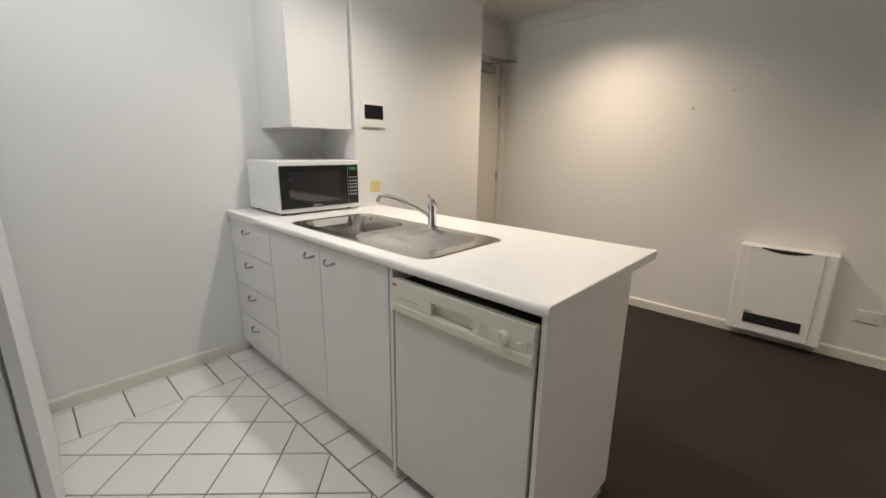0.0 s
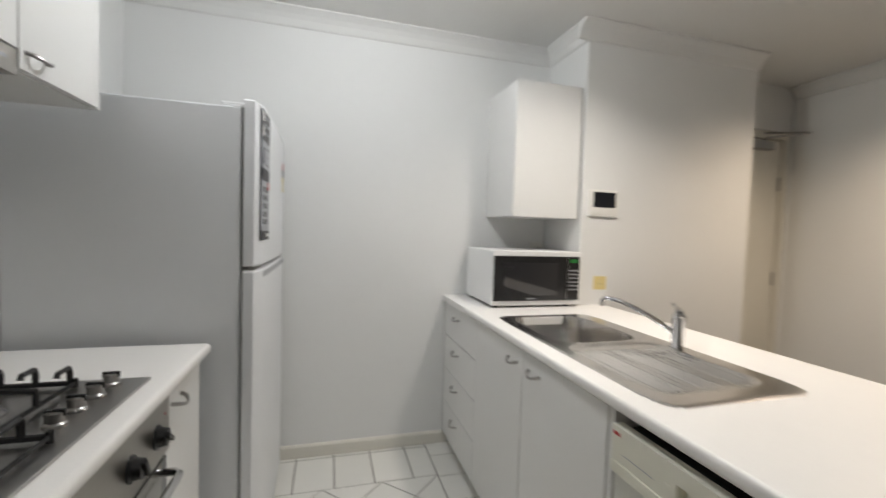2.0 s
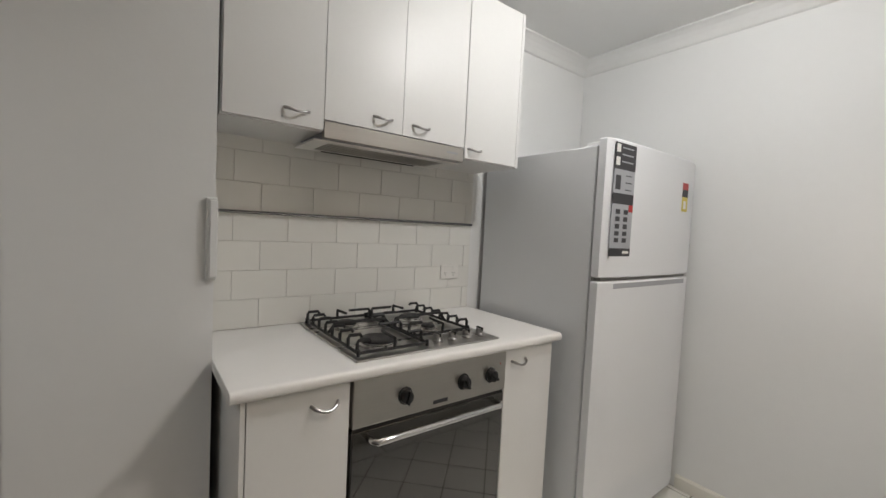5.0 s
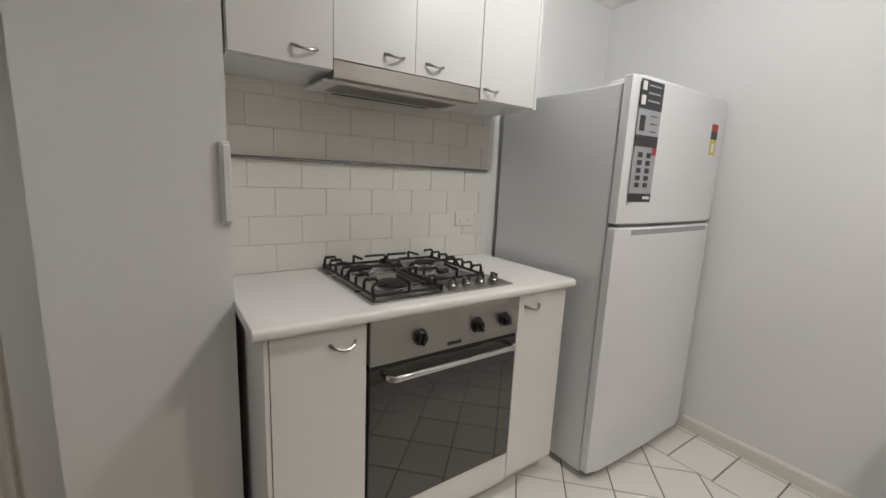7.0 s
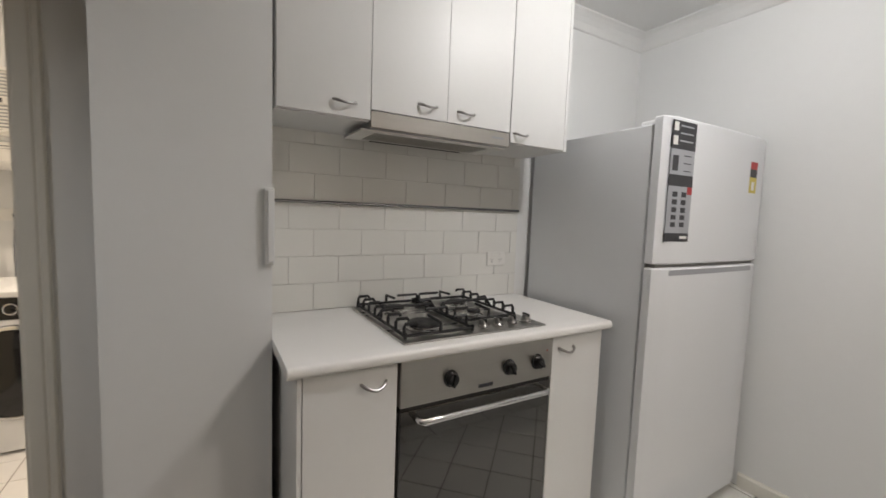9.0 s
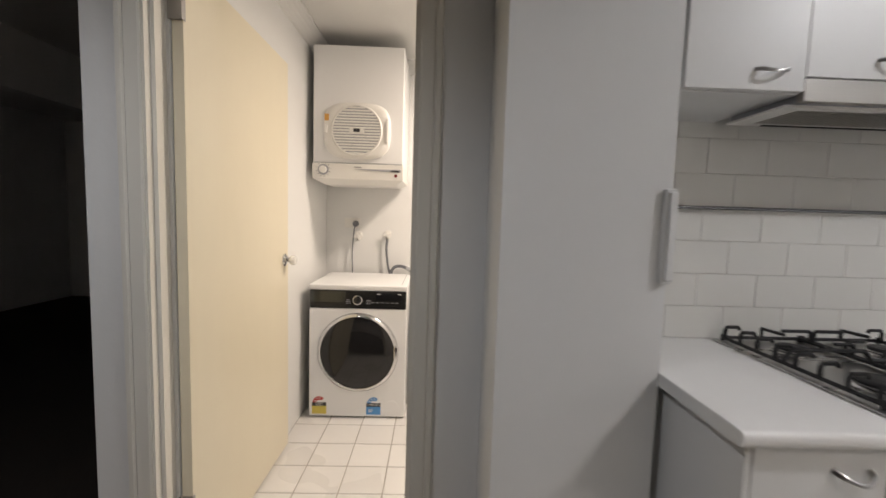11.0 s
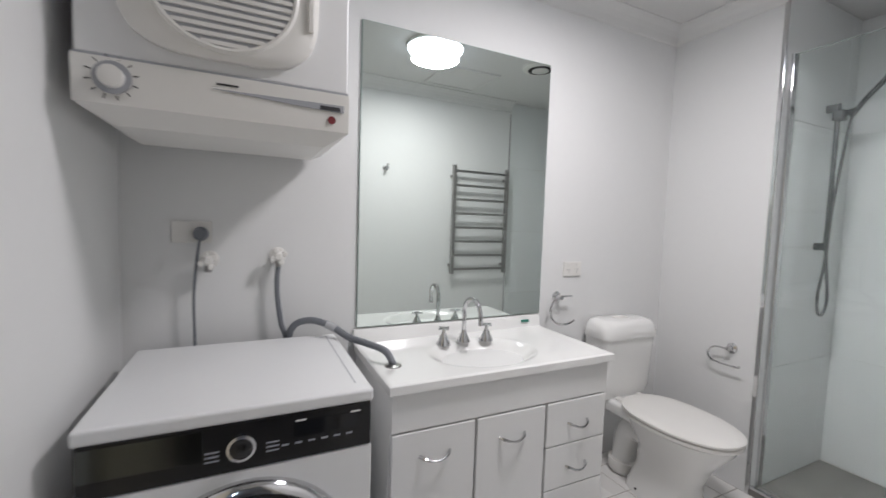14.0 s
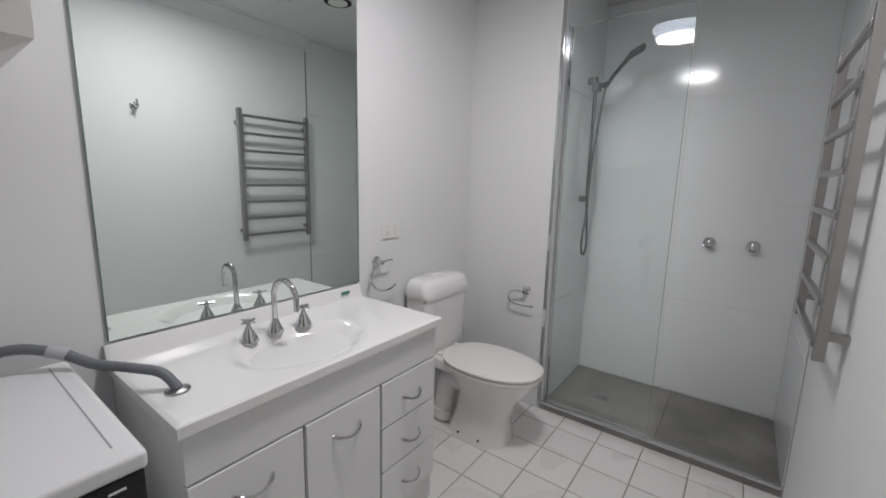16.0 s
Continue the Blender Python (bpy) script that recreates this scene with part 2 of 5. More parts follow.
def loft(rings, bm=None):
    """Joins rings of 3D points, capped at both ends."""
    bm = bm or bmesh.new()
    rows = [[bm.verts.new(p) for p in r] for r in rings]
    n = len(rows[0])
    for a, b in zip(rows, rows[1:]):
        for k in range(n):
            bm.faces.new((a[k], a[(k + 1) % n], b[(k + 1) % n], b[k]))
    bm.faces.new(rows[0][::-1])
    bm.faces.new(rows[-1])
    return bm


def field(x0, y0, x1, y1, nx, ny, height, thick):
    """A slab whose top follows height(x, y)."""
    bm = bmesh.new()
    top = [[bm.verts.new((x0 + (x1 - x0) * i / nx, y0 + (y1 - y0) * j / ny, height(x0 + (x1 - x0) * i / nx, y0 + (y1 - y0) * j / ny))) for j in range(ny + 1)] for i in range(nx + 1)]
    low = [[bm.verts.new((v.co.x, v.co.y, v.co.z - thick)) for v in row] for row in top]
    for i in range(nx):
        for j in range(ny):
            bm.faces.new((top[i][j], top[i + 1][j], top[i + 1][j + 1], top[i][j + 1]))
            bm.faces.new((low[i][j], low[i][j + 1], low[i + 1][j + 1], low[i + 1][j]))
    for j in range(ny):
        bm.faces.new((top[0][j], top[0][j + 1], low[0][j + 1], low[0][j]))
        bm.faces.new((top[nx][j + 1], top[nx][j], low[nx][j], low[nx][j + 1]))
    for i in range(nx):
        bm.faces.new((top[i + 1][0], top[i][0], low[i][0], low[i + 1][0]))
        bm.faces.new((top[i][ny], top[i + 1][ny], low[i + 1][ny], low[i][ny]))
    return bm


def text(name, words, m, size, material, parent, align="CENTER"):
    cu = bpy.data.curves.new(name, "FONT")
    cu.body, cu.size, cu.align_x, cu.align_y, cu.extrude = words, size, align, "CENTER", 0.0003
    tmp = bpy.data.objects.new("tmp", cu)
    scene.collection.objects.link(tmp)
    me = bpy.data.meshes.new_from_object(tmp.evaluated_get(bpy.context.evaluated_depsgraph_get()))
    bpy.data.objects.remove(tmp)
    bm = bmesh.new()
    bm.from_mesh(me)
    bmesh.ops.transform(bm, matrix=m, verts=bm.verts)
    return part(name, bm, material, parent)


# poses of flat things on walls: local x along the reader's right, local y up, local z out of the wall
def facing(x, y, z, way):
    turn = {"+x": 90, "-x": -90, "-y": 0, "+y": 180}[way]
    return Matrix.Translation((x, y, z)) @ Matrix.Rotation(radians(turn), 4, "Z") @ Matrix.Rotation(radians(90), 4, "X")


def plate(m, x0, y0, x1, y1, z0, z1, bevel=0.0):
    bm = block(x0, y0, z0, x1, y1, z1, bevel)
    bmesh.ops.transform(bm, matrix=m, verts=bm.verts)
    return bm


def cyl(m, r, z0, z1, sides=20, soft=0.0):
    prof = [(r, z0), (r, z1)] if not soft else [(r - soft, z0), (r, z0 + soft), (r, z1 - soft), (r - soft, z1)]
    return lathe(prof, m, sides)


def bow_handle(m, width, parent, reach=0.026, drop=0.012, material=None):
    """A bowed bar handle whose ends meet the door."""
    pts = []
    for k in range(13):
        a = k / 12
        s = math.sin(math.pi * a)
        pts.append(m @ Vector((width * (a - 0.5), -drop * s, reach * s ** 0.6 if 0 < a < 1 else -0.002)))
    r = [0.0042 if 2 < k < 10 else 0.0055 for k in range(13)]
    return part("handle", tube(pts, r, 8), material or SATIN, parent, "small bowed satin metal handle", True)

# ---- structure ----
CZ, BZ = 2.42, 2.40  # ceilings: living side, bathroom


def wall(name, boxes, material=WALL):
    bm = bmesh.new()
    for b in boxes:
        cube(bm, *b)
    return tagged(part(name, bm, material), kind="structure")


wall("floor_slab", [(-5.4, -5.4, -0.25, 3.8, 3.0, -0.02)], GROUT)
wall("wall_north", [(-0.90, 2.555, 0, 1.64, 2.75, CZ)])
wall("wall_intercom", [(1.522, 2.157, 0, 2.725, 2.554, CZ)])
wall("wall_entrance", [(2.725, 2.46, 2.10, 3.50, 2.64, CZ), (3.475, 2.46, 0, 3.50, 2.64, 2.10), (2.725, 2.62, 0, 3.475, 2.66, 2.10)])
wall("wall_east", [(3.50, -5.4, 0, 3.65, 2.66, CZ)])
wall("wall_kitchen_west", [(-0.90, 0.4195, 0, -0.772, 2.555, CZ)])
wall("wall_nib", [(-0.90, 0.0, 0, -0.45, 0.4195, CZ)])
wall("wall_bathroom_east", [(-0.74, -1.16, 0, -0.65, -1.002, CZ), (-0.90, -0.168, 0, -0.72, 0.0, CZ), (-0.74, -1.002, 2.06, -0.65, -0.205, CZ), (-0.90, -0.205, 2.06, -0.74, -0.168, CZ)])
wall("wall_bathroom_west", [(-2.70, -1.20, 0, -2.55, 2.50, CZ)])
wall("wall_bathroom_south", [(-2.55, -1.16, 0, -0.74, -0.972, CZ)])
wall("wall_shower_nib", [(-2.55, 1.60, 0, -2.01, 2.50, CZ)])
wall("wall_shower_back", [(-2.01, 2.30, 0, -0.90, 2.50, CZ)])
wall("wall_far_south", [(-5.4, -5.4, 0, 3.50, -5.25, CZ)])
wall("wall_far_west", [(-5.4, -5.25, 0, -5.25, -1.2, CZ), (-5.4, -1.16, 0, -2.7, -1.05, CZ)])
wall("wall_lintel", [(-5.25, -3.05, 2.03, -1.6, -2.93, CZ)])
wall("ceiling", [(-0.80, -5.4, CZ, 3.65, 2.75, CZ + 0.12), (-5.4, -5.4, CZ, -0.80, -1.2, CZ + 0.12), (-0.90, 0.0, CZ, -0.80, 2.75, CZ + 0.12)], CEIL)
wall("bathroom_ceiling", [(-2.55, -0.972, BZ, -0.90, 2.30, BZ + 0.1), (-0.90, -0.972, BZ, -0.74, -0.001, BZ + 0.1)], CEIL)
wall("carpet", [(1.404, -5.25, -0.02, 3.50, 2.62, 0.0), (-0.65, -5.25, -0.02, 1.404, 0.43, 0.0), (-5.25, -5.25, -0.02, -0.65, -1.16, 0.0)], CARPET)
wall("door_threshold", [(-0.74, -1.002, -0.02, -0.65, -0.205, 0.004)], SATIN)


def run_profile(name, profile, a, b, out, material):
    """A moulding from a to b; profile: (distance out from the wall, height) pairs."""
    bm = bmesh.new()
    rows = []
    for p in (a, b):
        rows.append([bm.verts.new((p[0] + out[0] * d, p[1] + out[1] * d, h)) for d, h in profile])
    n = len(profile)
    for k in range(n):
        bm.faces.new((rows[0][k], rows[0][(k + 1) % n], rows[1][(k + 1) % n], rows[1][k]))
    bm.faces.new(rows[0])
    bm.faces.new(rows[1][::-1])
    return tagged(part(name, bm, material), kind="structure")


SKIRT = [(-0.002, 0.001), (0.014, 0.001), (0.014, 0.062), (0.008, 0.072), (-0.002, 0.074)]
run_profile("baseboard", SKIRT, (-0.04, 2.555), (0.91, 2.555), (0, -1), TRIM)
run_profile("baseboard", SKIRT, (3.50, -5.25), (3.50, 2.46), (-1, 0), TRIM)
run_profile("baseboard", SKIRT, (1.65, 2.157), (2.725, 2.157), (0, -1), TRIM)
run_profile("baseboard", SKIRT, (-0.45, 0.0), (-0.45, 0.418), (1, 0), TRIM)


def cove(z):
    return [(-0.002, z), (0.075, z), (0.075, z - 0.008), (0.060, z - 0.014), (0.040, z - 0.028), (0.024, z - 0.048), (0.014, z - 0.070), (0.010, z - 0.078), (-0.002, z - 0.085)]


run_profile("cornice", cove(CZ), (-0.772, 2.555), (1.522, 2.555), (0, -1), CEIL)
run_profile("cornice", cove(CZ), (1.522, 2.555), (1.522, 2.157), (-1, 0), CEIL)
run_profile("cornice", cove(CZ), (1.45, 2.157), (2.725, 2.157), (0, -1), CEIL)
run_profile("cornice", cove(CZ), (3.50, -5.2), (3.50, 2.46), (-1, 0), CEIL)
run_profile("cornice", cove(CZ), (-0.772, 0.42), (-0.772, 2.555), (1, 0), CEIL)
run_profile("cornice", cove(BZ), (-2.55, -0.972), (-2.55, 1.60), (1, 0), CEIL)
run_profile("cornice", cove(BZ), (-2.55, 1.60), (-2.01, 1.60), (0, -1), CEIL)
run_profile("cornice", cove(BZ), (-0.90, 0.0), (-0.90, 1.60), (-1, 0), CEIL)
run_profile("cornice", cove(BZ), (-2.55, -0.972), (-0.74, -0.972), (0, 1), CEIL)

# bathroom door frame: jambs with stops and moulded architraves on the hall side
bm = bmesh.new()
for x0, x1, y0, y1 in ((-0.745, -0.645, -1.002, -0.982), (-0.812, -0.715, -0.225, -0.167), (-0.905, -0.812, -0.188, -0.167)):
    cube(bm, x0, y0, 0, x1, y1, 2.06)
cube(bm, -0.745, -1.002, 2.04, -0.645, -0.226, 2.06)
for x0, y0, y1 in ((-0.702, -0.982, -0.970), (-0.812, -0.237, -0.225)):
    cube(bm, x0, y0, 0, x0 + 0.03, y1, 2.04)
tagged(part("door_frame", bm, TRIM), kind="structure")
for wx, y, s in ((-0.65, -0.989, -1), (-0.72, -0.218, 1)):
    bm = bmesh.new()
    prof = [(0, 0), (0, 0.010), (0.006, 0.013), (0.040, 0.017), (0.046, 0.012), (0.052, 0.017), (0.064, 0.018), (0.068, 0.010), (0.068, 0)]
    rows = [[bm.verts.new((wx + d, y + s * w, h)) for w, d in prof] for h in (0.0, 2.11)]
    for k in range(len(prof)):
        j = (k + 1) % len(prof)
        bm.faces.new((rows[0][k], rows[0][j], rows[1][j], rows[1][k]))
    bm.faces.new(rows[0])
    bm.faces.new(rows[1])
    tagged(part("trim", bm, TRIM), kind="structure")
wall("trim_head", [(-0.65, -1.057, 2.045, -0.633, -0.15, 2.11)], TRIM)
strike = thing("strike_plate", (-0.88, -0.1885, 1.0), "satin metal strike plate in the door jamb", "strike plate")
part("plate", block(-0.896, -0.191, 0.965, -0.876, -0.1878, 1.03, 0.0008), SATIN, strike)
# Dark plate painted where the latch hole would be in shade.
part("keep", block(-0.892, -0.1915, 0.965, -0.876, -0.1908, 1.015), GAP, strike)

# ---- bathroom door, open ----
door = thing("door_1", (-0.74, -0.962, 0), "cream painted flush door standing open into the bathroom", "door", kind="structure")
part("leaf", block(-1.628, -0.969, 0.012, -0.747, -0.934, 2.04, 0.002), DOORPAINT, door)
for z in (0.25, 1.85):
    h = part("hinge", block(-0.756, -0.975, z, -0.736, -0.931, z + 0.09, 0.001), SATIN, door, "dark metal butt hinge")
m = facing(-1.575, -0.934, 1.035, "+y")
rose = part("rose", lathe([(0.032, 0), (0.032, 0.004), (0.026, 0.009), (0.013, 0.014), (0.010, 0.024)], m, 24), CHROME, door, "polished chrome rose", True)
part("knob", lathe([(0.010, 0.022), (0.017, 0.027), (0.024, 0.036), (0.026, 0.046), (0.022, 0.057), (0.010, 0.063)], m, 24), CERAMIC, rose, "white porcelain knob", True)

# ---- entrance ----
ent = thing("door_2", (3.090, 2.500, 0), "beige flush entrance door with a closer arm", "door", kind="structure")
part("leaf", block(2.730, 2.490, 0.010, 3.435, 2.530, 2.040, 0.002), TRIM, ent)
part("jamb", block(3.437, 2.464, 0, 3.474, 2.540, 2.095, 0.002), TRIM, ent)
part("head", block(2.730, 2.464, 2.042, 3.436, 2.540, 2.095, 0.002), TRIM, ent)
for z in (0.960, 1.670):
    part("hinge", block(3.423, 2.480, z, 3.447, 2.492, z + 0.100, 0.002), SATIN, ent, "satin metal hinge")
cl = part("closer_body", block(3.040, 2.430, 1.955, 3.290, 2.489, 2.015, 0.006), SATIN, ent, "grey metal closer body")
part("closer_arm", tube([(3.210, 2.460, 2.015), (3.210, 2.440, 2.035), (3.460, 2.320, 2.070)], 0.008, 8), SATIN, cl, "", True)
part("closer_arm", tube([(3.460, 2.320, 2.070), (3.230, 2.465, 2.075)], 0.008, 8), SATIN, cl, "", True)


def socket(x, y, z, way, w=0.115, h=0.072, gangs=2, label="white double power point on the wall", material=PLASTIC):
    m = facing(x, y, z, way)
    s = thing("power_point", m.translation, label, "power point")
    part("plate", plate(m, -w / 2, -h / 2, w / 2, h / 2, 0, 0.009, 0.002), material, s)
    for g in range(gangs):
        cx = (g - (gangs - 1) / 2) * w * 0.46
        part("switch", plate(m, cx - 0.007, h * 0.22, cx + 0.007, h * 0.40, 0.009, 0.012, 0.001), material, s)
        for dx, dy, tilt in ((-0.007, 0.0, 25), (0.007, 0.0, -25), (0, -0.013, 0)):
            mm = m @ Matrix.Translation((cx + dx, dy - 0.004, 0)) @ Matrix.Rotation(radians(tilt), 4, "Z")
            # Slots are thin dark plates, coloured as the shade inside the holes.
            part("slot", plate(mm, -0.0012, -0.004, 0.0012, 0.004, 0.0088, 0.0094), PRINT, s)
    return s


def downlight(x, y, material):
    d = thing("downlight", (x, y, CZ), "small round recessed ceiling downlight, lit", "downlight", group="ceiling downlights")
    m = Matrix.Translation((x, y, CZ))
    part("rim", lathe([(0.052, 0.001), (0.052, -0.004), (0.040, -0.007), (0.036, -0.003), (0.036, 0.001)], m, 28), PLASTIC, d, "", True)
    part("lens", lathe([(0.035, 0.001), (0.035, -0.004), (0.02, -0.006)], m, 24), material, d, "glowing lens", True)


def oyster(x, y, z, label, material):
    oy = thing("oyster_light", (x, y, z), label, "ceiling light")
    m = Matrix.Translation((x, y, z))
    part("base", lathe([(0.185, 0.001), (0.185, -0.02), (0.175, -0.025)], m, 40), PLASTIC, oy, "", True)
    part("diffuser", lathe([(0.178, -0.022), (0.172, -0.038), (0.14, -0.060), (0.08, -0.074), (0.02, -0.079)], m, 40), material, oy, "glowing opal glass", True)


oyster(0.36, 1.53, CZ, "round opal kitchen ceiling light, lit", KITCHENOYSTER)
# The fittings at (0.35, -0.95) and (2.2, -0.9) are added for the fill lamps.
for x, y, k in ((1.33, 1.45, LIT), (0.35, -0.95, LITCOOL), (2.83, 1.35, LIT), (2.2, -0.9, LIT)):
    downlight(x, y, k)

# ---- peninsula ----
SITE["warp"] = kitchen_view_warp


def cabinet_face(cab, x, out, y0, y1, z0, z1, handles, name="door", gap=0.0012):
    """A door or drawer front at x that faces out (+1 or -1 along x), with its bow handles at (y, z)."""
    f = part(name, block(min(x, x + out * 0.018), y0 + gap, z0 + gap, max(x, x + out * 0.018), y1 - gap, z1 - gap, 0.0012), LAMINATE, cab)
    for hy, hz, hw in handles:
        bow_handle(facing(x + out * 0.018, hy, hz, "+x" if out > 0 else "-x"), hw, f)
    return f


PX = 0.923
dr = thing("drawer_unit", (1.2, 2.35, 0), "white laminate base unit with four drawers under the bench", "cabinet", group="peninsula base units")
part("body", block(PX + 0.002, 2.105, 0.07, 1.475, 2.598, 0.832), LAMINATE, dr)
part("kick", block(0.965, 2.105, 0.0, 0.98, 2.598, 0.07), LAMINATE, dr)
for z0, z1 in ((0.645, 0.828), (0.455, 0.643), (0.268, 0.453), (0.075, 0.266)):
    cabinet_face(dr, PX, -1, 2.105, 2.596, z0, z1, [(2.40, z1 - 0.055, 0.085)], "drawer")
sc = thing("sink_cabinet", (1.2, 1.61, 0), "white laminate sink cabinet with two doors", "cabinet", group="peninsula base units")
bm = block(PX + 0.002, 1.128, 0.07, 0.94, 2.103, 0.832)
cube(bm, 1.46, 1.128, 0.07, 1.475, 2.103, 0.832)
cube(bm, 0.94, 1.128, 0.07, 1.46, 2.103, 0.09)
part("body", bm, LAMINATE, sc)
part("kick", block(0.965, 1.128, 0.0, 0.98, 2.103, 0.07), LAMINATE, sc)
cabinet_face(sc, PX, -1, 1.637, 2.103, 0.075, 0.828, [(1.725, 0.775, 0.085)])
cabinet_face(sc, PX, -1, 1.13, 1.635, 0.075, 0.828, [(1.545, 0.775, 0.085)])
ep = thing("end_panel", (1.2, 0.455, 0), "white laminate end panel of the bench", "panel")
part("panel", block(0.905, 0.445, 0.0, 1.535, 0.463, 0.832, 0.001), LAMINATE, ep)
part("back_panel", block(1.516, 0.463, 0.0, 1.535, 2.24, 0.832, 0.001), LAMINATE, ep)
dp = thing("divider_panel", (1.2, 1.113, 0), "white laminate divider panel beside the dishwasher", "panel")
part("panel", block(0.905, 1.105, 0.0, 1.455, 1.122, 0.832, 0.001), LAMINATE, dp)

dw = thing("dishwasher", (1.2, 0.78, 0), "aged cream-white dishwasher under the bench", "dishwasher")
part("body", block(0.925, 0.475, 0.09, 1.45, 1.09, 0.79), GAP, dw)
part("door", block(0.902, 0.474, 0.06, 0.923, 1.092, 0.698, 0.003), DWDOOR, dw)
bm = bmesh.new()
for y0, y1, z0, z1 in ((0.474, 1.092, 0.768, 0.802), (0.474, 1.092, 0.698, 0.724), (0.474, 0.695, 0.724, 0.768), (0.885, 1.092, 0.724, 0.768)):
    cube(bm, 0.888, y0, z0, 0.923, y1, z1)
cube(bm, 0.915, 0.695, 0.724, 0.923, 0.885, 0.768)
pan = part("control_panel", bm, CREAM, dw, "cream control fascia with a recessed grip")
part("fascia_lip", block(0.883, 0.474, 0.696, 0.889, 1.092, 0.722, 0.002), CREAM, dw)
m = facing(0.888, 0.575, 0.748, "-x")
part("dial", lathe([(0.021, 0), (0.021, 0.004), (0.018, 0.018), (0.006, 0.020)], m, 24), CREAM, pan, "round cream programme dial", True)
part("dial_grip", plate(m @ Matrix.Rotation(0.5, 4, "Z"), -0.004, -0.02, 0.004, 0.02, 0.014, 0.024, 0.001), CREAM, pan)
m = facing(0.888, 0.52, 0.745, "-x")
part("button", plate(m, -0.008, -0.006, 0.008, 0.006, 0, 0.006, 0.002), CREAM, pan)
for i in range(2):
    for j in range(3):
        part("light", plate(facing(0.888, 0.493 - 0.010 * i, 0.735 + 0.010 * j, "-x"), -0.002, -0.002, 0.002, 0.002, 0, 0.001), LABELGREY, pan)
for j in range(6):
    part("print_line", plate(facing(0.888, 0.655 - 0.006 * (j % 2), 0.730 + 0.007 * j, "-x"), -0.018, -0.001, 0.018, 0.001, 0, 0.0006), LABELGREY, pan)
part("badge", plate(facing(0.888, 1.075, 0.785, "-x"), -0.012, -0.004, 0.012, 0.004, 0, 0.0008), RED, pan, "small red and grey badge")
part("print_line", plate(facing(0.888, 1.0, 0.745, "-x"), -0.05, -0.001, 0.05, 0.001, 0, 0.0006), LABELGREY, pan)
part("button", cyl(facing(0.888, 0.91, 0.752, "-x"), 0.006, 0, 0.002, 14), CREAM, pan)


def bench(name, x0, y0, x1, y1, z0, z1, hole, label, nose):
    """A bench top with a hole; nose: edges that are rolled, of 'w' (low x), 'e' (high x), 's' (low y)."""
    t = thing(name, ((x0 + x1) / 2, (y0 + y1) / 2, z0), label, "bench top")
    bm = bmesh.new()
    hx0, hy0, hx1, hy1 = hole
    xs, ys = [x0, hx0, hx1, x1], [y0, hy0, hy1, y1]
    top = [[bm.verts.new((x, y, z1)) for y in ys] for x in xs]
    fs = []
    for i in range(3):
        for j in range(3):
            if not (i == 1 and j == 1):
                fs.append(bm.faces.new((top[i][j], top[i + 1][j], top[i + 1][j + 1], top[i][j + 1])))
    r = bmesh.ops.extrude_face_region(bm, geom=fs)
    bmesh.ops.translate(bm, vec=(0, 0, z0 - z1), verts=[v for v in r["geom"] if isinstance(v, bmesh.types.BMVert)])
    def on(e, side):
        a, b = e.verts[0].co, e.verts[1].co
        if side == "w":
            return abs(a.x - x0) < 1e-5 and abs(b.x - x0) < 1e-5 and abs(a.z - b.z) < 1e-5
        if side == "e":
            return abs(a.x - x1) < 1e-5 and abs(b.x - x1) < 1e-5 and abs(a.z - b.z) < 1e-5
        return abs(a.y - y0) < 1e-5 and abs(b.y - y0) < 1e-5 and abs(a.z - b.z) < 1e-5
    bm.normal_update()
    edges = [e for e in bm.edges if any(on(e, s) for s in nose)]
    bmesh.ops.bevel(bm, geom=edges, offset=0.013, segments=4, affect="EDGES", profile=0.5)
    part("top", bm, BENCH, t, "", True)
    part("end_strip", block(x0 + 0.012, y0 - 0.0012, z0 + 0.002, x1 - 0.012, y0 + 0.0002, z1 - 0.002), LAMINATE, t)
    return t


bench("peninsula_bench_top", 0.885, 0.435, 1.78, 2.248, 0.833, 0.865, (1.03, 1.06, 1.44, 1.97), "white laminate peninsula bench top with rolled edge", "w")
bt = thing("bench_top_return", (1.24, 2.42, 0.833), "white laminate bench top end against the wall", "bench top")
part("top", block(0.885, 2.2485, 0.833, 1.598, 2.598, 0.8649, 0.0005), BENCH, bt)

# inset sink: one bowl and a ribbed drainer
SX0, SX1, SY0, SY1 = 0.968, 1.488, 0.99, 2.015


def sink_height(x, y):
    def inside(cx, cy, w, d, p):
        return abs((x - cx) / (w / 2)) ** p + abs((y - cy) / (d / 2)) ** p
    rim = inside((SX0 + SX1) / 2, (SY0 + SY1) / 2, SX1 - SX0, SY1 - SY0, 10)
    h = 0.869 - (0.003 if rim > 0.93 else 0)
    b = inside(1.215, 1.765, 0.38, 0.42, 4)
    if b < 1:
        return 0.866 - 0.15 * min(1, ((1 - b) * 2.6)) ** 0.6
    d = inside(1.22, 1.30, 0.40, 0.46, 6)
    if d < 1:
        h -= 0.006 * min(1, (1 - d) * 5)
        if 1.09 < y < 1.47:
            h += 0.0025 * math.sin((x - 1.02) * 2 * math.pi / 0.026) * min(1, (1 - d) * 5)
    return h


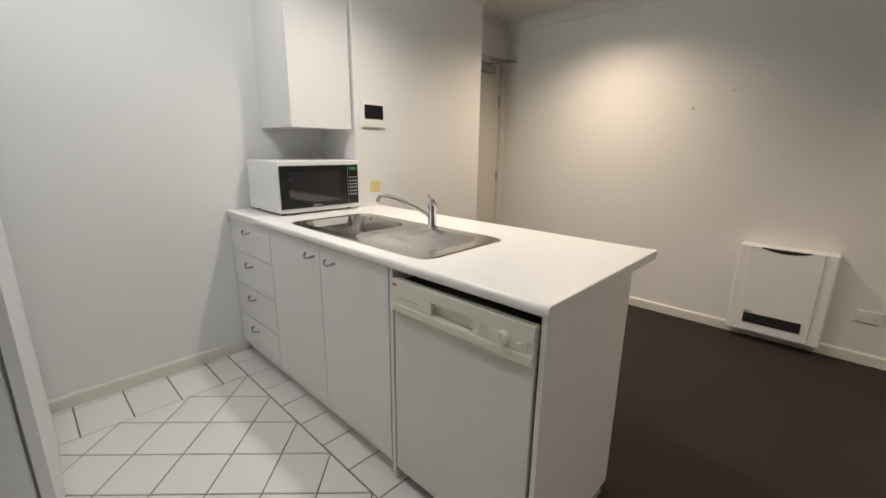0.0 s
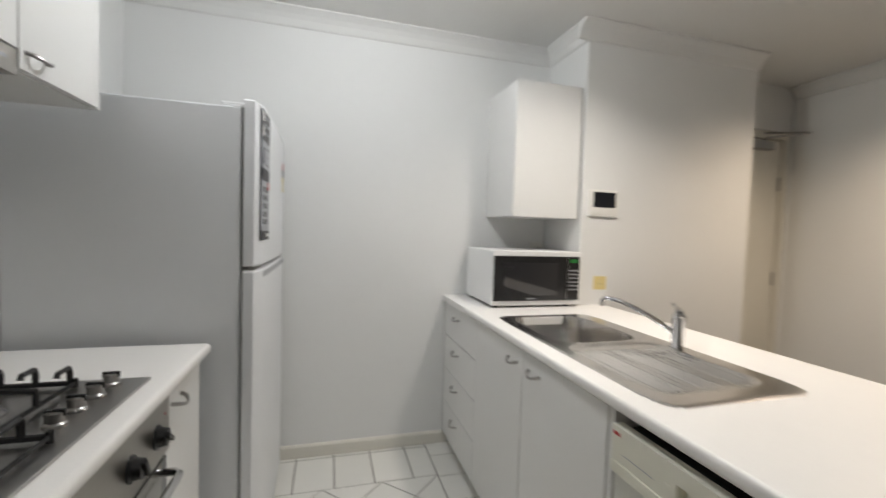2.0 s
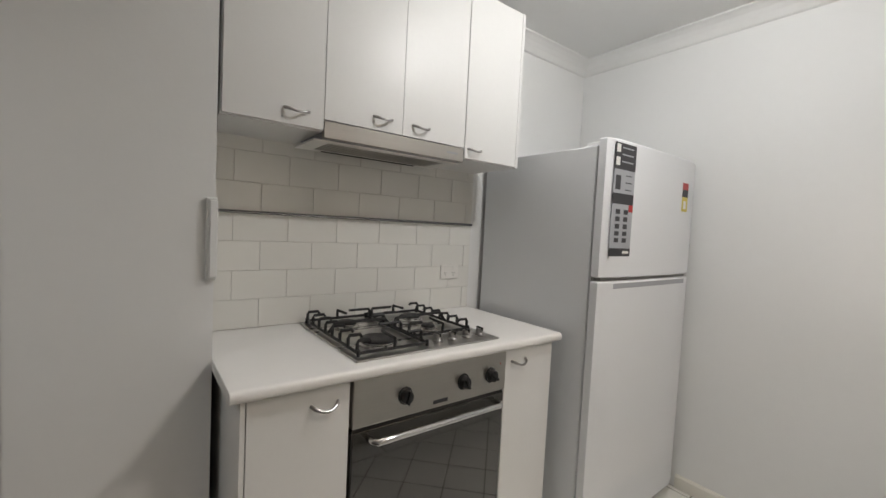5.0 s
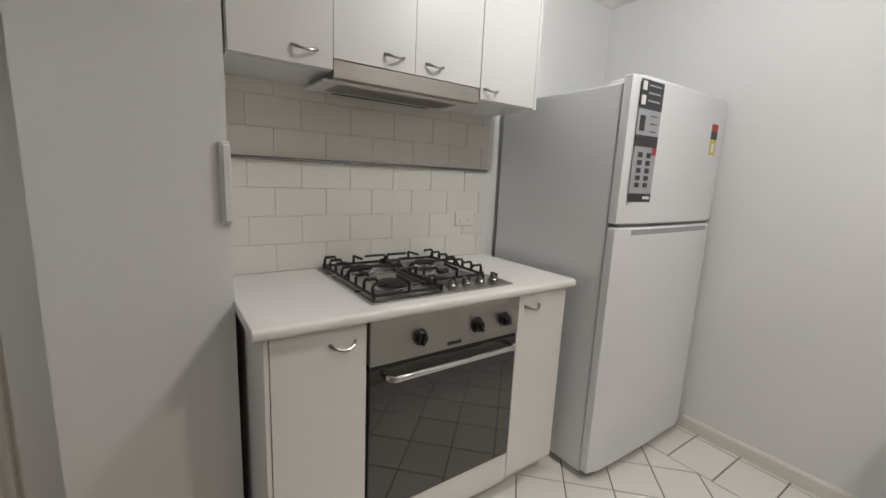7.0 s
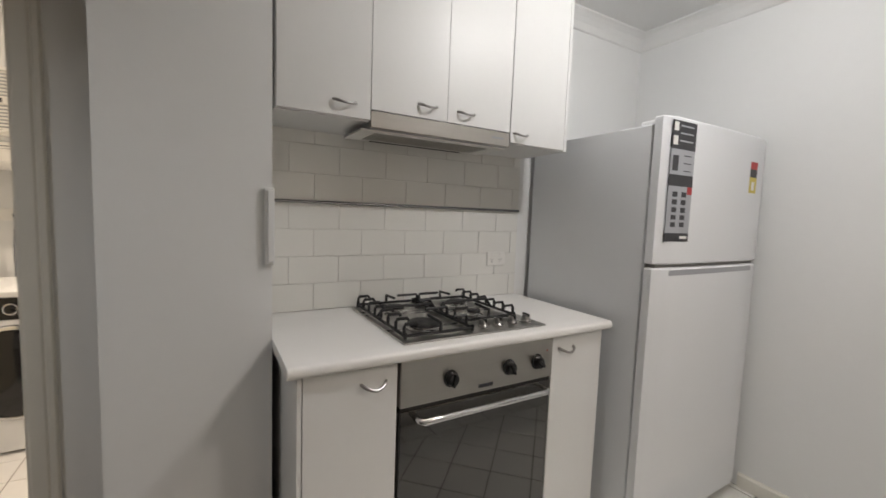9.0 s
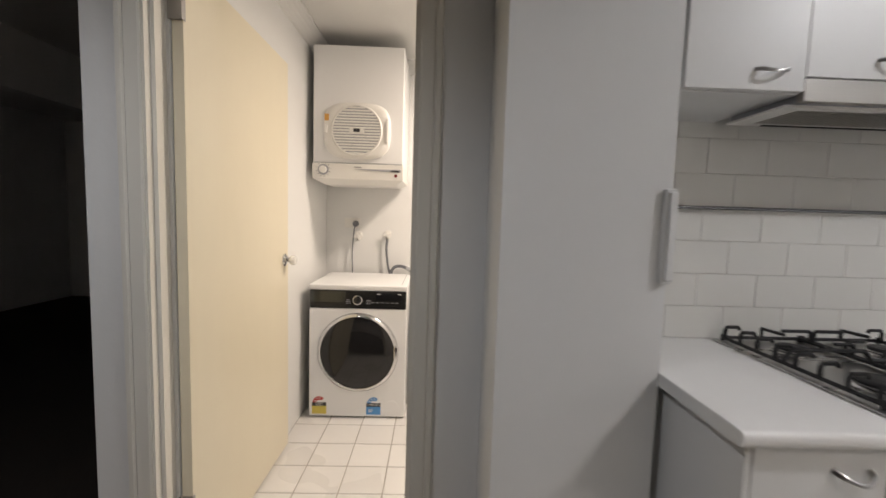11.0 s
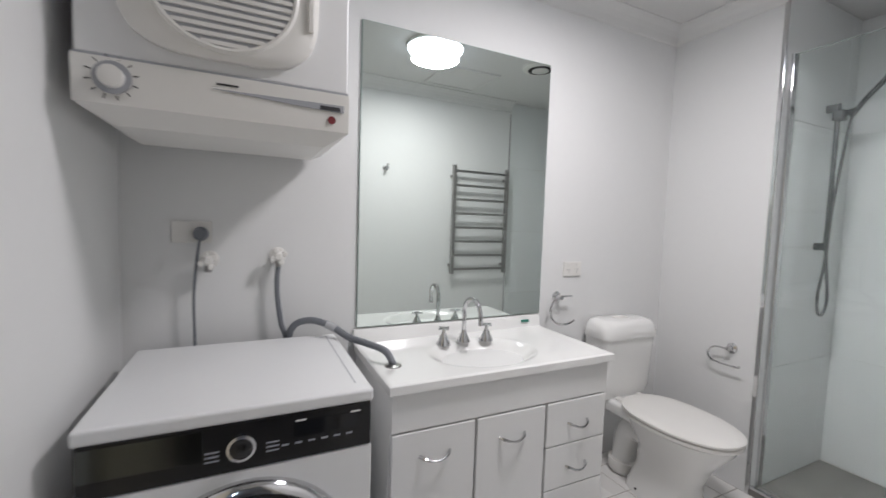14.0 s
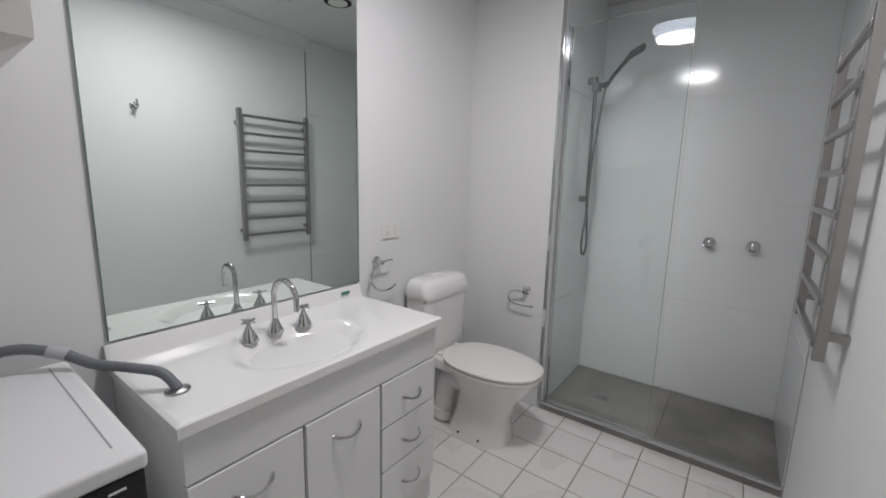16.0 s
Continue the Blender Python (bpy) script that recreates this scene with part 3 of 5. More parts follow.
sink = thing("kitchen_sink", (1.235, 1.51, 0.865), "stainless steel inset sink with bowl and ribbed drainer", "sink")
bm = field(SX0, SY0, SX1, SY1, 84, 110, sink_height, 0.0015)
for f in [f for f in bm.faces if abs((f.calc_center_median().x - 1.228) / 0.26) ** 9 + abs((f.calc_center_median().y - 1.5025) / 0.5125) ** 14 > 0.985]:
    bm.faces.remove(f)
part("basin", bm, SINK, sink, "", True)
part("drain", lathe([(0.04, 0.72), (0.04, 0.722), (0.03, 0.721), (0.02, 0.7195)], Matrix.Translation((1.215, 1.765, 0)), 24), CHROME, sink, "", True)
for i in range(14):
    x = 1.05 + 0.027 * i
    part("drainer_bead", lathe([(0.004, 0.862), (0.004, 0.8675), (0.002, 0.870)], Matrix.Translation((x, 1.062 + 0.0004 * (i - 7) ** 2, 0)), 8), CHROME, sink, "", True)

tap = thing("kitchen_tap", (1.45, 1.44, 0.869), "chrome single lever kitchen mixer tap", "tap")
tm = Matrix.Translation((1.455, 1.44, 0))
part("base", lathe([(0.028, 0.866), (0.028, 0.872), (0.022, 0.876), (0.022, 0.96), (0.024, 0.965), (0.024, 0.99), (0.015, 1.0)], tm, 24), CHROME, tap, "", True)
part("spout", tube(smooth_path([(1.44, 1.45, 0.925), (1.40, 1.50, 0.965), (1.34, 1.58, 1.01), (1.30, 1.64, 1.025), (1.285, 1.66, 1.015), (1.283, 1.662, 0.99)]), 0.0095, 12), CHROME, tap, "", True)
part("lever", tube(smooth_path([(1.455, 1.44, 0.995), (1.47, 1.46, 1.005), (1.50, 1.515, 1.02)]), [0.016] * 4 + [0.012] * 4 + [0.008] * 5, 10), CHROME, tap, "", True)

# ---- microwave ----
mw = thing("microwave", (1.3, 2.37, 0.865), "white microwave oven with a black door on the bench", "microwave")
part("case", block(1.04, 2.215, 0.88, 1.575, 2.56, 1.184, 0.006), APPLIANCE, mw)
part("front", block(1.037, 2.195, 0.878, 1.578, 2.216, 1.186, 0.005), APPLIANCE, mw)
md = part("door", block(1.045, 2.188, 0.905, 1.488, 2.196, 1.157, 0.002), BLACK, mw, "glossy black door")
part("window", block(1.095, 2.1865, 0.935, 1.430, 2.1885, 1.122, 0.0005), MWGLASS, md)
part("badge", plate(facing(1.27, 2.188, 0.917, "-y"), -0.03, -0.003, 0.03, 0.003, 0, 0.0006), LABELGREY, md)
mp_ = part("control_panel", block(1.492, 2.189, 0.905, 1.568, 2.196, 1.157, 0.002), BLACK, mw)
part("display", plate(facing(1.530, 2.189, 1.132, "-y"), -0.025, -0.010, 0.025, 0.010, 0, 0.0006), GREENLED, mp_)
for i in range(3):
    for j in range(6):
        part("key", plate(facing(1.509 + 0.021 * i, 2.189, 1.077 - 0.022 * j, "-y"), -0.007, -0.004, 0.007, 0.004, 0, 0.0006), LABELGREY, mp_)
part("edge_strip", block(1.4885, 2.187, 0.905, 1.4915, 2.196, 1.157), CHROME, mw)
for x in (1.08, 1.52):
    for y in (2.24, 2.53):
        part("foot", cyl(Matrix.Translation((x, y, 0)), 0.015, 0.865, 0.881, 14), BLACK, mw)
plug = thing("plug_pack", (1.565, 2.575, 1.19), "white plug in a wall socket above the microwave", "plug")
part("socket_plate", block(1.50, 2.588, 1.15, 1.59, 2.599, 1.225, 0.002), PLASTIC, plug)
part("plug", block(1.53, 2.545, 1.165, 1.565, 2.589, 1.20, 0.004), PLASTIC, plug)
part("cord", tube(smooth_path([(1.547, 2.55, 1.17), (1.547, 2.535, 1.14), (1.56, 2.57, 1.06), (1.56, 2.572, 0.9)]), 0.003, 6), PLASTIC, plug, "", True)

wc = thing("wall_cabinet", (1.33, 2.43, 1.385), "white laminate wall cabinet above the microwave", "cabinet")
part("body", block(1.175, 2.275, 1.385, 1.585, 2.599, 2.11, 0.001), LAMINATE, wc)
part("door", block(1.176, 2.256, 1.383, 1.584, 2.273, 2.11, 0.0015), LAMINATE, wc)
part("latch", block(1.170, 2.26, 1.40, 1.176, 2.275, 1.45, 0.001), PLASTIC, wc)

ic = thing("intercom", (1.74, 2.25, 1.47), "white wall intercom with a dark screen", "intercom")
m = facing(1.742, 2.25, 1.475, "-y")
part("case", plate(m, -0.098, -0.075, 0.098, 0.078, 0, 0.022, 0.005), PLASTIC, ic)
part("screen", plate(m, -0.075, -0.022, 0.080, 0.066, 0.022, 0.0235, 0.0005), SCREEN, ic, "dark screen")
for i in range(4):
    part("button", plate(m, -0.07 + 0.04 * i, -0.06, -0.045 + 0.04 * i, -0.045, 0.022, 0.0245, 0.001), PLASTIC, ic)
socket(1.752, 2.25, 0.998, "-y", 0.095, 0.085, 1, "yellowed switch plate on the wall", YELLOWED)

# ---- wall heater ----
SITE["warp"] = None
ht = thing("wall_heater", (3.47, 0.13, 0.06), "white gas wall heater with black grille", "heater")
part("case", block(3.385, -0.125, 0.062, 3.5, 0.375, 0.672, 0.010), APPLIANCE, ht)
part("front_panel", block(3.375, -0.062, 0.075, 3.387, 0.315, 0.668, 0.004), APPLIANCE, ht)
part("outlet", block(3.371, -0.02, 0.135, 3.377, 0.285, 0.205, 0.002), GAP, ht, "black air outlet")
for z in (0.15, 0.17, 0.19):
    part("louvre", block(3.369, -0.018, z, 3.374, 0.283, z + 0.004), BLACK, ht)
# Flat dark plate that stands in for the shaded grip recess.
bm = bmesh.new()
arc = [(y, 0.663 - 0.022 * (1 - ((y - 0.127) / 0.13) ** 2)) for y in [-0.003 + 0.02 * k for k in range(14)]]
rows = [[bm.verts.new((x, y, z)) for y, z in arc + [(0.257, 0.666), (-0.003, 0.666)]] for x in (3.373, 3.376)]
n = len(rows[0])
for k in range(n):
    bm.faces.new((rows[0][k], rows[0][(k + 1) % n], rows[1][(k + 1) % n], rows[1][k]))
bm.faces.new(rows[0]), bm.faces.new(rows[1])
part("grip", bm, GAP, ht, "dark curved plate in place of the grip recess's shade")
part("control_flap", block(3.373, 0.245, 0.205, 3.377, 0.285, 0.222), LABELGREY, ht)
socket(3.5, -0.31, 0.305, "-x", 0.125, 0.075)
for y, z in ((0.59, 1.70), (0.82, 1.595)):
    hk = thing("picture_hook", (3.495, y, z), "small white adhesive hook on the wall", "hook", group="wall hooks")
    part("pad", plate(facing(3.5, y, z, "-x"), -0.017, -0.022, 0.017, 0.022, 0, 0.004, 0.002), PLASTIC, hk)
    part("peg", plate(facing(3.5, y, z, "-x"), -0.006, -0.015, 0.006, -0.002, 0.004, 0.012, 0.002), PLASTIC, hk)

# ---- stove side ----
SITE["warp"] = kitchen_view_warp
FX = -0.268
lc = thing("stove_cabinet", (-0.6, 0.62, 0), "white laminate base cabinet beside the oven", "cabinet", group="stove base units")
part("body", block(-0.864, 0.458, 0.08, FX - 0.001, 0.770, 0.832), LAMINATE, lc)
part("kick", block(-0.33, 0.458, 0.0, -0.315, 0.772, 0.08), LAMINATE, lc)
part("side_panel", block(-0.864, 0.452, 0.0, -0.252, 0.466, 0.831, 0.001), LAMINATE, lc)
cabinet_face(lc, FX, 1, 0.467, 0.770, 0.085, 0.828, [(0.688, 0.782, 0.085)])
rc = thing("stove_cabinet", (-0.6, 1.6, 0), "narrow white laminate base cabinet beside the fridge", "cabinet", group="stove base units")
part("body", block(-0.864, 1.446, 0.08, FX - 0.001, 1.745, 0.832), LAMINATE, rc)
part("kick", block(-0.33, 1.446, 0.0, -0.315, 1.745, 0.08), LAMINATE, rc)
cabinet_face(rc, FX, 1, 1.446, 1.742, 0.085, 0.828, [(1.525, 0.785, 0.085)])
oc = thing("oven_housing", (-0.6, 1.1, 0), "white laminate panel under the built-in oven", "panel")
part("panel", block(FX, 0.774, 0.075, FX + 0.018, 1.443, 0.192, 0.001), LAMINATE, oc)
part("base", block(-0.864, 0.774, 0.08, FX - 0.001, 1.443, 0.19), LAMINATE, oc)
part("kick", block(-0.33, 0.774, 0.0, -0.315, 1.443, 0.08), LAMINATE, oc)
bench("stove_bench_top", -0.864, 0.422, -0.225, 1.772, 0.833, 0.865, (-0.82, 0.84, -0.31, 1.40), "white laminate stove bench top with rolled edge", "e")

ov = thing("oven", (-0.5, 1.1, 0.2), "built-in stainless steel oven with dark glass door", "oven")
part("body", block(-0.80, 0.80, 0.2, FX - 0.002, 1.42, 0.80), GAP, ov)
cp = part("control_panel", block(FX - 0.002, 0.777, 0.693, -0.241, 1.441, 0.831, 0.003), STEEL, ov, "brushed steel control panel")
for y in (0.965, 1.218, 1.357):
    m = facing(-0.241, y, 0.757, "+x")
    k = part("knob", lathe([(0.027, 0), (0.027, 0.004), (0.022, 0.006), (0.019, 0.024), (0.010, 0.026)], m, 24), BLACK, ov, "black control knob", True)
    part("grip", plate(m @ Matrix.Rotation(y * 3, 4, "Z"), -0.005, -0.020, 0.005, 0.020, 0.020, 0.033, 0.002), BLACK, k)
part("badge", plate(facing(-0.241, 1.115, 0.712, "+x"), -0.032, -0.006, 0.032, 0.006, 0, 0.0008), PRINT, cp)
part("indicator", cyl(facing(-0.241, 1.41, 0.79, "+x"), 0.003, 0, 0.001, 10), RED, cp)
# Solid strip whose near-black colour paints the shade between panel and door.
part("gap_strip", block(FX - 0.002, 0.780, 0.680, -0.250, 1.438, 0.692), GAP, ov)
od = part("door", block(FX - 0.002, 0.779, 0.196, -0.246, 1.440, 0.680, 0.003), OVENGLASS, ov, "dark mirror-like glass door")
pts = [(-0.247, 0.835, 0.658), (-0.215, 0.835, 0.658), (-0.200, 0.850, 0.658)] + [(-0.198, 0.86 + 0.05 * k, 0.660) for k in range(11)] + [(-0.200, 1.378, 0.658), (-0.215, 1.393, 0.658), (-0.247, 1.393, 0.658)]
part("handle", tube(pts, 0.0095, 12), CHROME, od, "polished steel bar handle", True)

hob = thing("gas_hob", (-0.6, 1.13, 0.865), "stainless steel gas hob with black trivets", "hob")
part("plate", block(-0.838, 0.803, 0.866, -0.278, 1.435, 0.873, 0.003), HOBSTEEL, hob)


def rod(pts, name="trivet_bar", parent=None, r=0.0062):
    return part(name, tube(pts, r, 6), IRON, parent, "", True)


BURN = [(-0.413, 0.95, 0.062), (-0.685, 0.95, 0.040), (-0.685, 1.265, 0.045), (-0.496, 1.235, 0.028)]
for x, y, r in BURN:
    m = Matrix.Translation((x, y, 0.873))
    part("burner_ring", lathe([(r + 0.012, 0), (r + 0.012, 0.006), (r, 0.012), (r, 0.016), (r * 0.5, 0.016)], m, 28), SINK, hob, "", True)
    part("burner_cap", lathe([(r * 1.02, 0.016), (r * 1.02, 0.022), (r * 0.9, 0.026), (r * 0.45, 0.024), (r * 0.3, 0.026)], m, 28), IRON, hob, "black burner cap", True)
for y0, y1, xf, hooked in ((0.825, 1.10, -0.315, 0), (1.112, 1.385, -0.413, 1)):
    tr = part("trivet", tube([(xf, y0, 0.884), (-0.815, y0, 0.884), (-0.815, y1, 0.884), (xf, y1, 0.884)], 0.0062, 6, True), IRON, hob, "black wire pan support", True)
    outer, inner = ((y0, 1), (y1, -1)) if not hooked else ((y1, -1), (y0, 1))
    n = 8 if not hooked else 7
    for i in range(n):
        x = -0.805 + (xf + 0.795) * i / (n - 1)
        y, s = outer
        rod([(x, y, 0.880), (x, y, 0.912), (x, y + s * 0.005, 0.923), (x, y + s * 0.045, 0.923), (x, y + s * 0.050, 0.914)], "finger", tr)
    for i, reach in enumerate((0.10, 0.06, 0.10, 0.06)):
        x = -0.775 + (xf + 0.735) * i / 3
        y, s = inner
        rod([(x, y, 0.880), (x, y, 0.915), (x, y + s * 0.004, 0.922), (x, y + s * reach, 0.922)], "finger", tr)
    mid = (y0 + y1) / 2
    for x in (xf, -0.815):
        s = 1 if x < -0.6 else -1
        rod([(x, mid, 0.884), (x, mid, 0.918), (x + s * 0.09, mid, 0.922)], "finger", tr)
    rod([(-0.575, y0 + 0.03, 0.922), (-0.575, y1 - 0.03, 0.922)], "cross_bar", tr)
    for y in (y0, y1):
        rod([(-0.575, y, 0.884), (-0.575, y + (0.03 if y == y0 else -0.03), 0.922)], "finger", tr)
    for x in (xf, -0.815):
        for y in (y0, y1):
            rod([(x, y, 0.873), (x, y, 0.895)], "leg", tr)
for i in range(4):
    m = Matrix.Translation((-0.343, 1.170 + 0.072 * i, 0.873))
    k = part("knob", lathe([(0.020, 0), (0.020, 0.006), (0.016, 0.010), (0.015, 0.028), (0.010, 0.030)], m, 20), SATIN, hob, "small grey control knob", True)
    part("grip", block(-0.360, 1.166 + 0.072 * i, 0.893, -0.326, 1.174 + 0.072 * i, 0.907, 0.001), BLACK, k)

hood = thing("range_hood", (-0.7, 1.08, 1.6), "slim stainless slide-out range hood under the cabinets", "range hood")
part("front_strip", block(-0.545, 0.764, 1.606, -0.522, 1.404, 1.664, 0.002), STEEL, hood, "polished steel front strip")
part("body", block(-0.79, 0.766, 1.604, -0.546, 1.402, 1.655, 0.002), LABELGREY, hood)
bm = bmesh.new()
for x0, y0, x1, y1 in ((-0.765, 0.735, -0.735, 1.40), (-0.575, 0.735, -0.548, 1.40), (-0.735, 0.735, -0.575, 0.80), (-0.735, 1.335, -0.575, 1.40)):
    cube(bm, x0, y0, 1.597, x1, y1, 1.6035)
part("tray", bm, PLASTIC, hood, "pale under-tray frame")
part("filter", block(-0.735, 0.80, 1.5985, -0.575, 1.335, 1.603), SATIN, hood, "grey grease filter")
for i in range(26):
    part("filter_rib", block(-0.73, 0.805 + 0.02 * i, 1.5965, -0.58, 0.811 + 0.02 * i, 1.599), STEEL, hood)
part("light_strip", block(-0.757, 0.84, 1.5945, -0.745, 1.29, 1.5972, 0.0005), GAP, hood)
part("badge", plate(facing(-0.522, 1.34, 1.637, "+x"), -0.03, -0.004, 0.03, 0.004, 0, 0.0006), LABELGREY, hood)

UX = -0.538
for y0, y1, z0, hs, nm in ((0.430, 0.762, 1.626, [(0.665, 1.682, 0.085)], "white laminate overhead cabinet beside the hood"), (0.763, 1.404, 1.667, [], "white laminate overhead cabinet above the range hood"), (1.405, 1.752, 1.622, [(1.465, 1.668, 0.075)], "white laminate overhead cabinet above the fridge side")):
    u = thing("overhead_cabinet", (-0.73, (y0 + y1) / 2, z0), nm, "cabinet", group="overhead cabinets")
    part("body", block(-0.864, y0, z0, UX - 0.001, y1, 2.32, 0.0005), LAMINATE, u)
    if hs:
        cabinet_face(u, UX, 1, y0 + 0.002, y1 - (0.018 if y1 > 1.7 else 0), z0 + 0.002, 2.318, hs)
    else:
        cabinet_face(u, UX, 1, y0, 1.083, z0, 2.318, [(0.995, 1.718, 0.08)], gap=0.0003)
        cabinet_face(u, UX, 1, 1.084, y1, z0, 2.318, [(1.172, 1.716, 0.08)], gap=0.0003)
    if y1 > 1.7:
        part("edge", block(-0.864, 1.736, z0 - 0.001, -0.521, 1.754, 2.319, 0.0008), LAMINATE, u)

rail = thing("utensil_rail", (-0.93, 1.1, 1.34), "thin chrome trim rail across the wall tiles", "rail")
part("bar", tube([(-0.846, 0.425, 1.340), (-0.846, 1.755, 1.342)], 0.0065, 10), SHOWERMETAL, rail, "", True)
for y in (0.46, 1.10, 1.73):
    part("bracket", block(-0.861, y, 1.335, -0.846, y + 0.01, 1.345), CHROME, rail)
socket(-0.8575, 1.615, 1.072, "+x", 0.118, 0.075)
SITE["warp"] = None
holder = thing("wall_holder", (-0.44, 0.41, 1.138), "narrow white holder on the wall corner beside the tiles", "wall holder")
part("back_plate", block(-0.449, 0.396, 1.138, -0.436, 0.424, 1.371, 0.003), WALL, holder)
part("front_lip", block(-0.4365, 0.404, 1.146, -0.428, 0.424, 1.363, 0.003), WALL, holder)
SITE["warp"] = kitchen_view_warp

# ---- fridge ----
FY0, FY1 = 1.812, 2.568
fr = thing("fridge", (-0.45, 2.17, 0), "tall white top-mount fridge with energy stickers", "fridge")
part("body", block(-0.83, FY0 + 0.004, 0.03, -0.150, FY1 - 0.004, 1.70, 0.006), FRIDGE, fr)
part("gasket", block(-0.150, FY0 + 0.012, 0.04, -0.141, FY1 - 0.012, 1.70), CARCASS, fr)


def fridge_door(z0, z1):
    """A gently bowed door front."""
    rings = []
    n = 14
    for z, inset in ((z0, 0.006), (z0 + 0.006, 0), (z1 - 0.006, 0), (z1, 0.006)):
        ring = [(-0.141, FY1 - inset, z), (-0.141, FY0 + inset, z)]
        for k in range(n + 1):
            a = k / n
            y = FY0 + inset + (FY1 - FY0 - 2 * inset) * a
            edge = min(a, 1 - a)
            ring.append((-0.107 + 0.018 * min(1, edge / 0.035) ** 0.5 + 0.007 * math.sin(math.pi * a) - inset, y, z))
        rings.append(ring)
    return loft(rings)


up_door = part("freezer_door", fridge_door(1.128, 1.728), FRIDGE, fr, "", True)
low_door = part("fridge_door", fridge_door(0.045, 1.112), FRIDGE, fr, "", True)
part("seam", block(-0.138, FY0 + 0.02, 1.112, -0.112, FY1 - 0.02, 1.128), CARCASS, fr)
part("hinge_cover", block(-0.22, FY0 + 0.02, 1.700, -0.10, FY0 + 0.09, 1.722, 0.006), APPLIANCE, fr)
part("hinge_cover", block(-0.22, FY1 - 0.25, 1.700, -0.15, FY1 - 0.05, 1.712, 0.004), APPLIANCE, fr)
for y in (FY0 + 0.06, FY1 - 0.06):
    for x in (-0.2, -0.8):
        part("foot", cyl(Matrix.Translation((x, y, 0)), 0.02, 0.0, 0.032, 14), BLACK, fr)


def bow_x(y):
    a = (y - FY0) / (FY1 - FY0)
    return -0.107 + 0.018 * min(1, min(a, 1 - a) / 0.035) ** 0.5 + 0.007 * math.sin(math.pi * a)


def sticker(name, y0, y1, z0, z1, material, parent, lift=0.0006, label=""):
    bm = bmesh.new()
    rows = []
    for z in (z0, z1):
        for d in (-0.001, lift):
            rows.append([bm.verts.new((bow_x(y0 + (y1 - y0) * k / 4) + d, y0 + (y1 - y0) * k / 4, z)) for k in range(5)])
    a0, a1, b0, b1 = rows
    for k in range(4):
        bm.faces.new((a1[k], a1[k + 1], b1[k + 1], b1[k]))
        bm.faces.new((a0[k], b0[k], b0[k + 1], a0[k + 1]))
        bm.faces.new((b1[k], b1[k + 1], b0[k + 1], b0[k]))
        bm.faces.new((a1[k + 1], a1[k], a0[k], a0[k + 1]))
    bm.faces.new((a0[0], a1[0], b1[0], b0[0]))
    bm.faces.new((a1[4], a0[4], b0[4], b1[4]))
    return part(name, bm, material, parent, label)


# Grey strip laid on the door; its colour paints the shade of the grip.
sticker("grip_recess", 1.885, 2.50, 1.080, 1.103, LABELGREY, low_door, 0.0008, "flat grey strip in place of the finger grip's shade")
sheet = sticker("feature_sticker", 1.838, 1.985, 1.225, 1.712, LABELGREY, up_door, 0.0006, "tall grey feature sticker with black panels")
for z0, z1 in ((1.600, 1.712), (1.455, 1.500), (1.225, 1.262)):
    sticker("black_panel", 1.838, 1.985, z0, z1, PRINT, sheet, 0.0011)
for z in (1.690, 1.635):
    sticker("round_mark", 1.846, 1.872, z - 0.02, z + 0.015, PLASTIC, sheet, 0.0016)
for k in range(3):
    sticker("print_line", 1.885, 1.965, 1.690 - 0.030 * k, 1.696 - 0.030 * k, LABELGREY, sheet, 0.0016)
    sticker("print_line", 1.92, 1.965, 1.575 - 0.03 * k, 1.579 - 0.03 * k, PRINT, sheet, 0.0012)
sticker("picture", 1.852, 1.886, 1.515, 1.575, PRINT, sheet, 0.0012)
sticker("red_dot", 1.955, 1.985, 1.425, 1.455, RED, sheet, 0.0014)
for i in range(2):
    for j in range(5):
        sticker("icon", 1.866 + 0.055 * i, 1.896 + 0.055 * i, 1.413 - 0.031 * j, 1.433 - 0.031 * j, PRINT, sheet, 0.0012)
sticker("print_line", 1.93, 1.975, 1.238, 1.25, PLASTIC, sheet, 0.0016)
en = sticker("energy_label", 2.425, 2.478, 1.462, 1.535, YELLOW, up_door, 0.0006, "yellow and red energy rating label")
sticker("black_band", 2.425, 2.478, 1.535, 1.572, PRINT, up_door, 0.0008)
sticker("red_arc", 2.425, 2.478, 1.572, 1.606, RED, up_door, 0.0008)
sticker("number_mark", 2.44, 2.463, 1.475, 1.515, PLASTIC, en, 0.0012)

# ---- bathroom: washing machine ----
SITE["warp"] = None
WX = -1.935
wm = thing("washing_machine", (-2.2, -0.615, 0), "white front-loading washing machine with black control strip", "washing machine")
part("body", block(-2.45, -0.914, 0.012, WX - 0.012, -0.316, 0.815, 0.006), APPLIANCE, wm)
part("front", block(WX - 0.012, -0.914, 0.012, WX, -0.316, 0.700, 0.004), APPLIANCE, wm)
part("lid", block(-2.47, -0.916, 0.815, WX + 0.004, -0.314, 0.848, 0.008, 3), APPLIANCE, wm, "white lid panel")
# Raised grey strip; its colour stands in for shade in the groove.
part("lid_groove", block(-2.44, -0.352, 0.8478, -1.98, -0.349, 0.8485), LABELGREY, wm)
cs = part("control_strip", block(WX - 0.012, -0.910, 0.702, WX + 0.001, -0.320, 0.814, 0.003), BLACK, wm, "glossy black control strip")
part("drawer_front", plate(facing(WX + 0.001, -0.79, 0.772, "+x"), -0.118, -0.032, 0.098, 0.036, 0, 0.002, 0.0008), DARKSTEEL, cs, "mirror-finish drawer front")
m = facing(WX + 0.001, -0.617, 0.757, "+x")
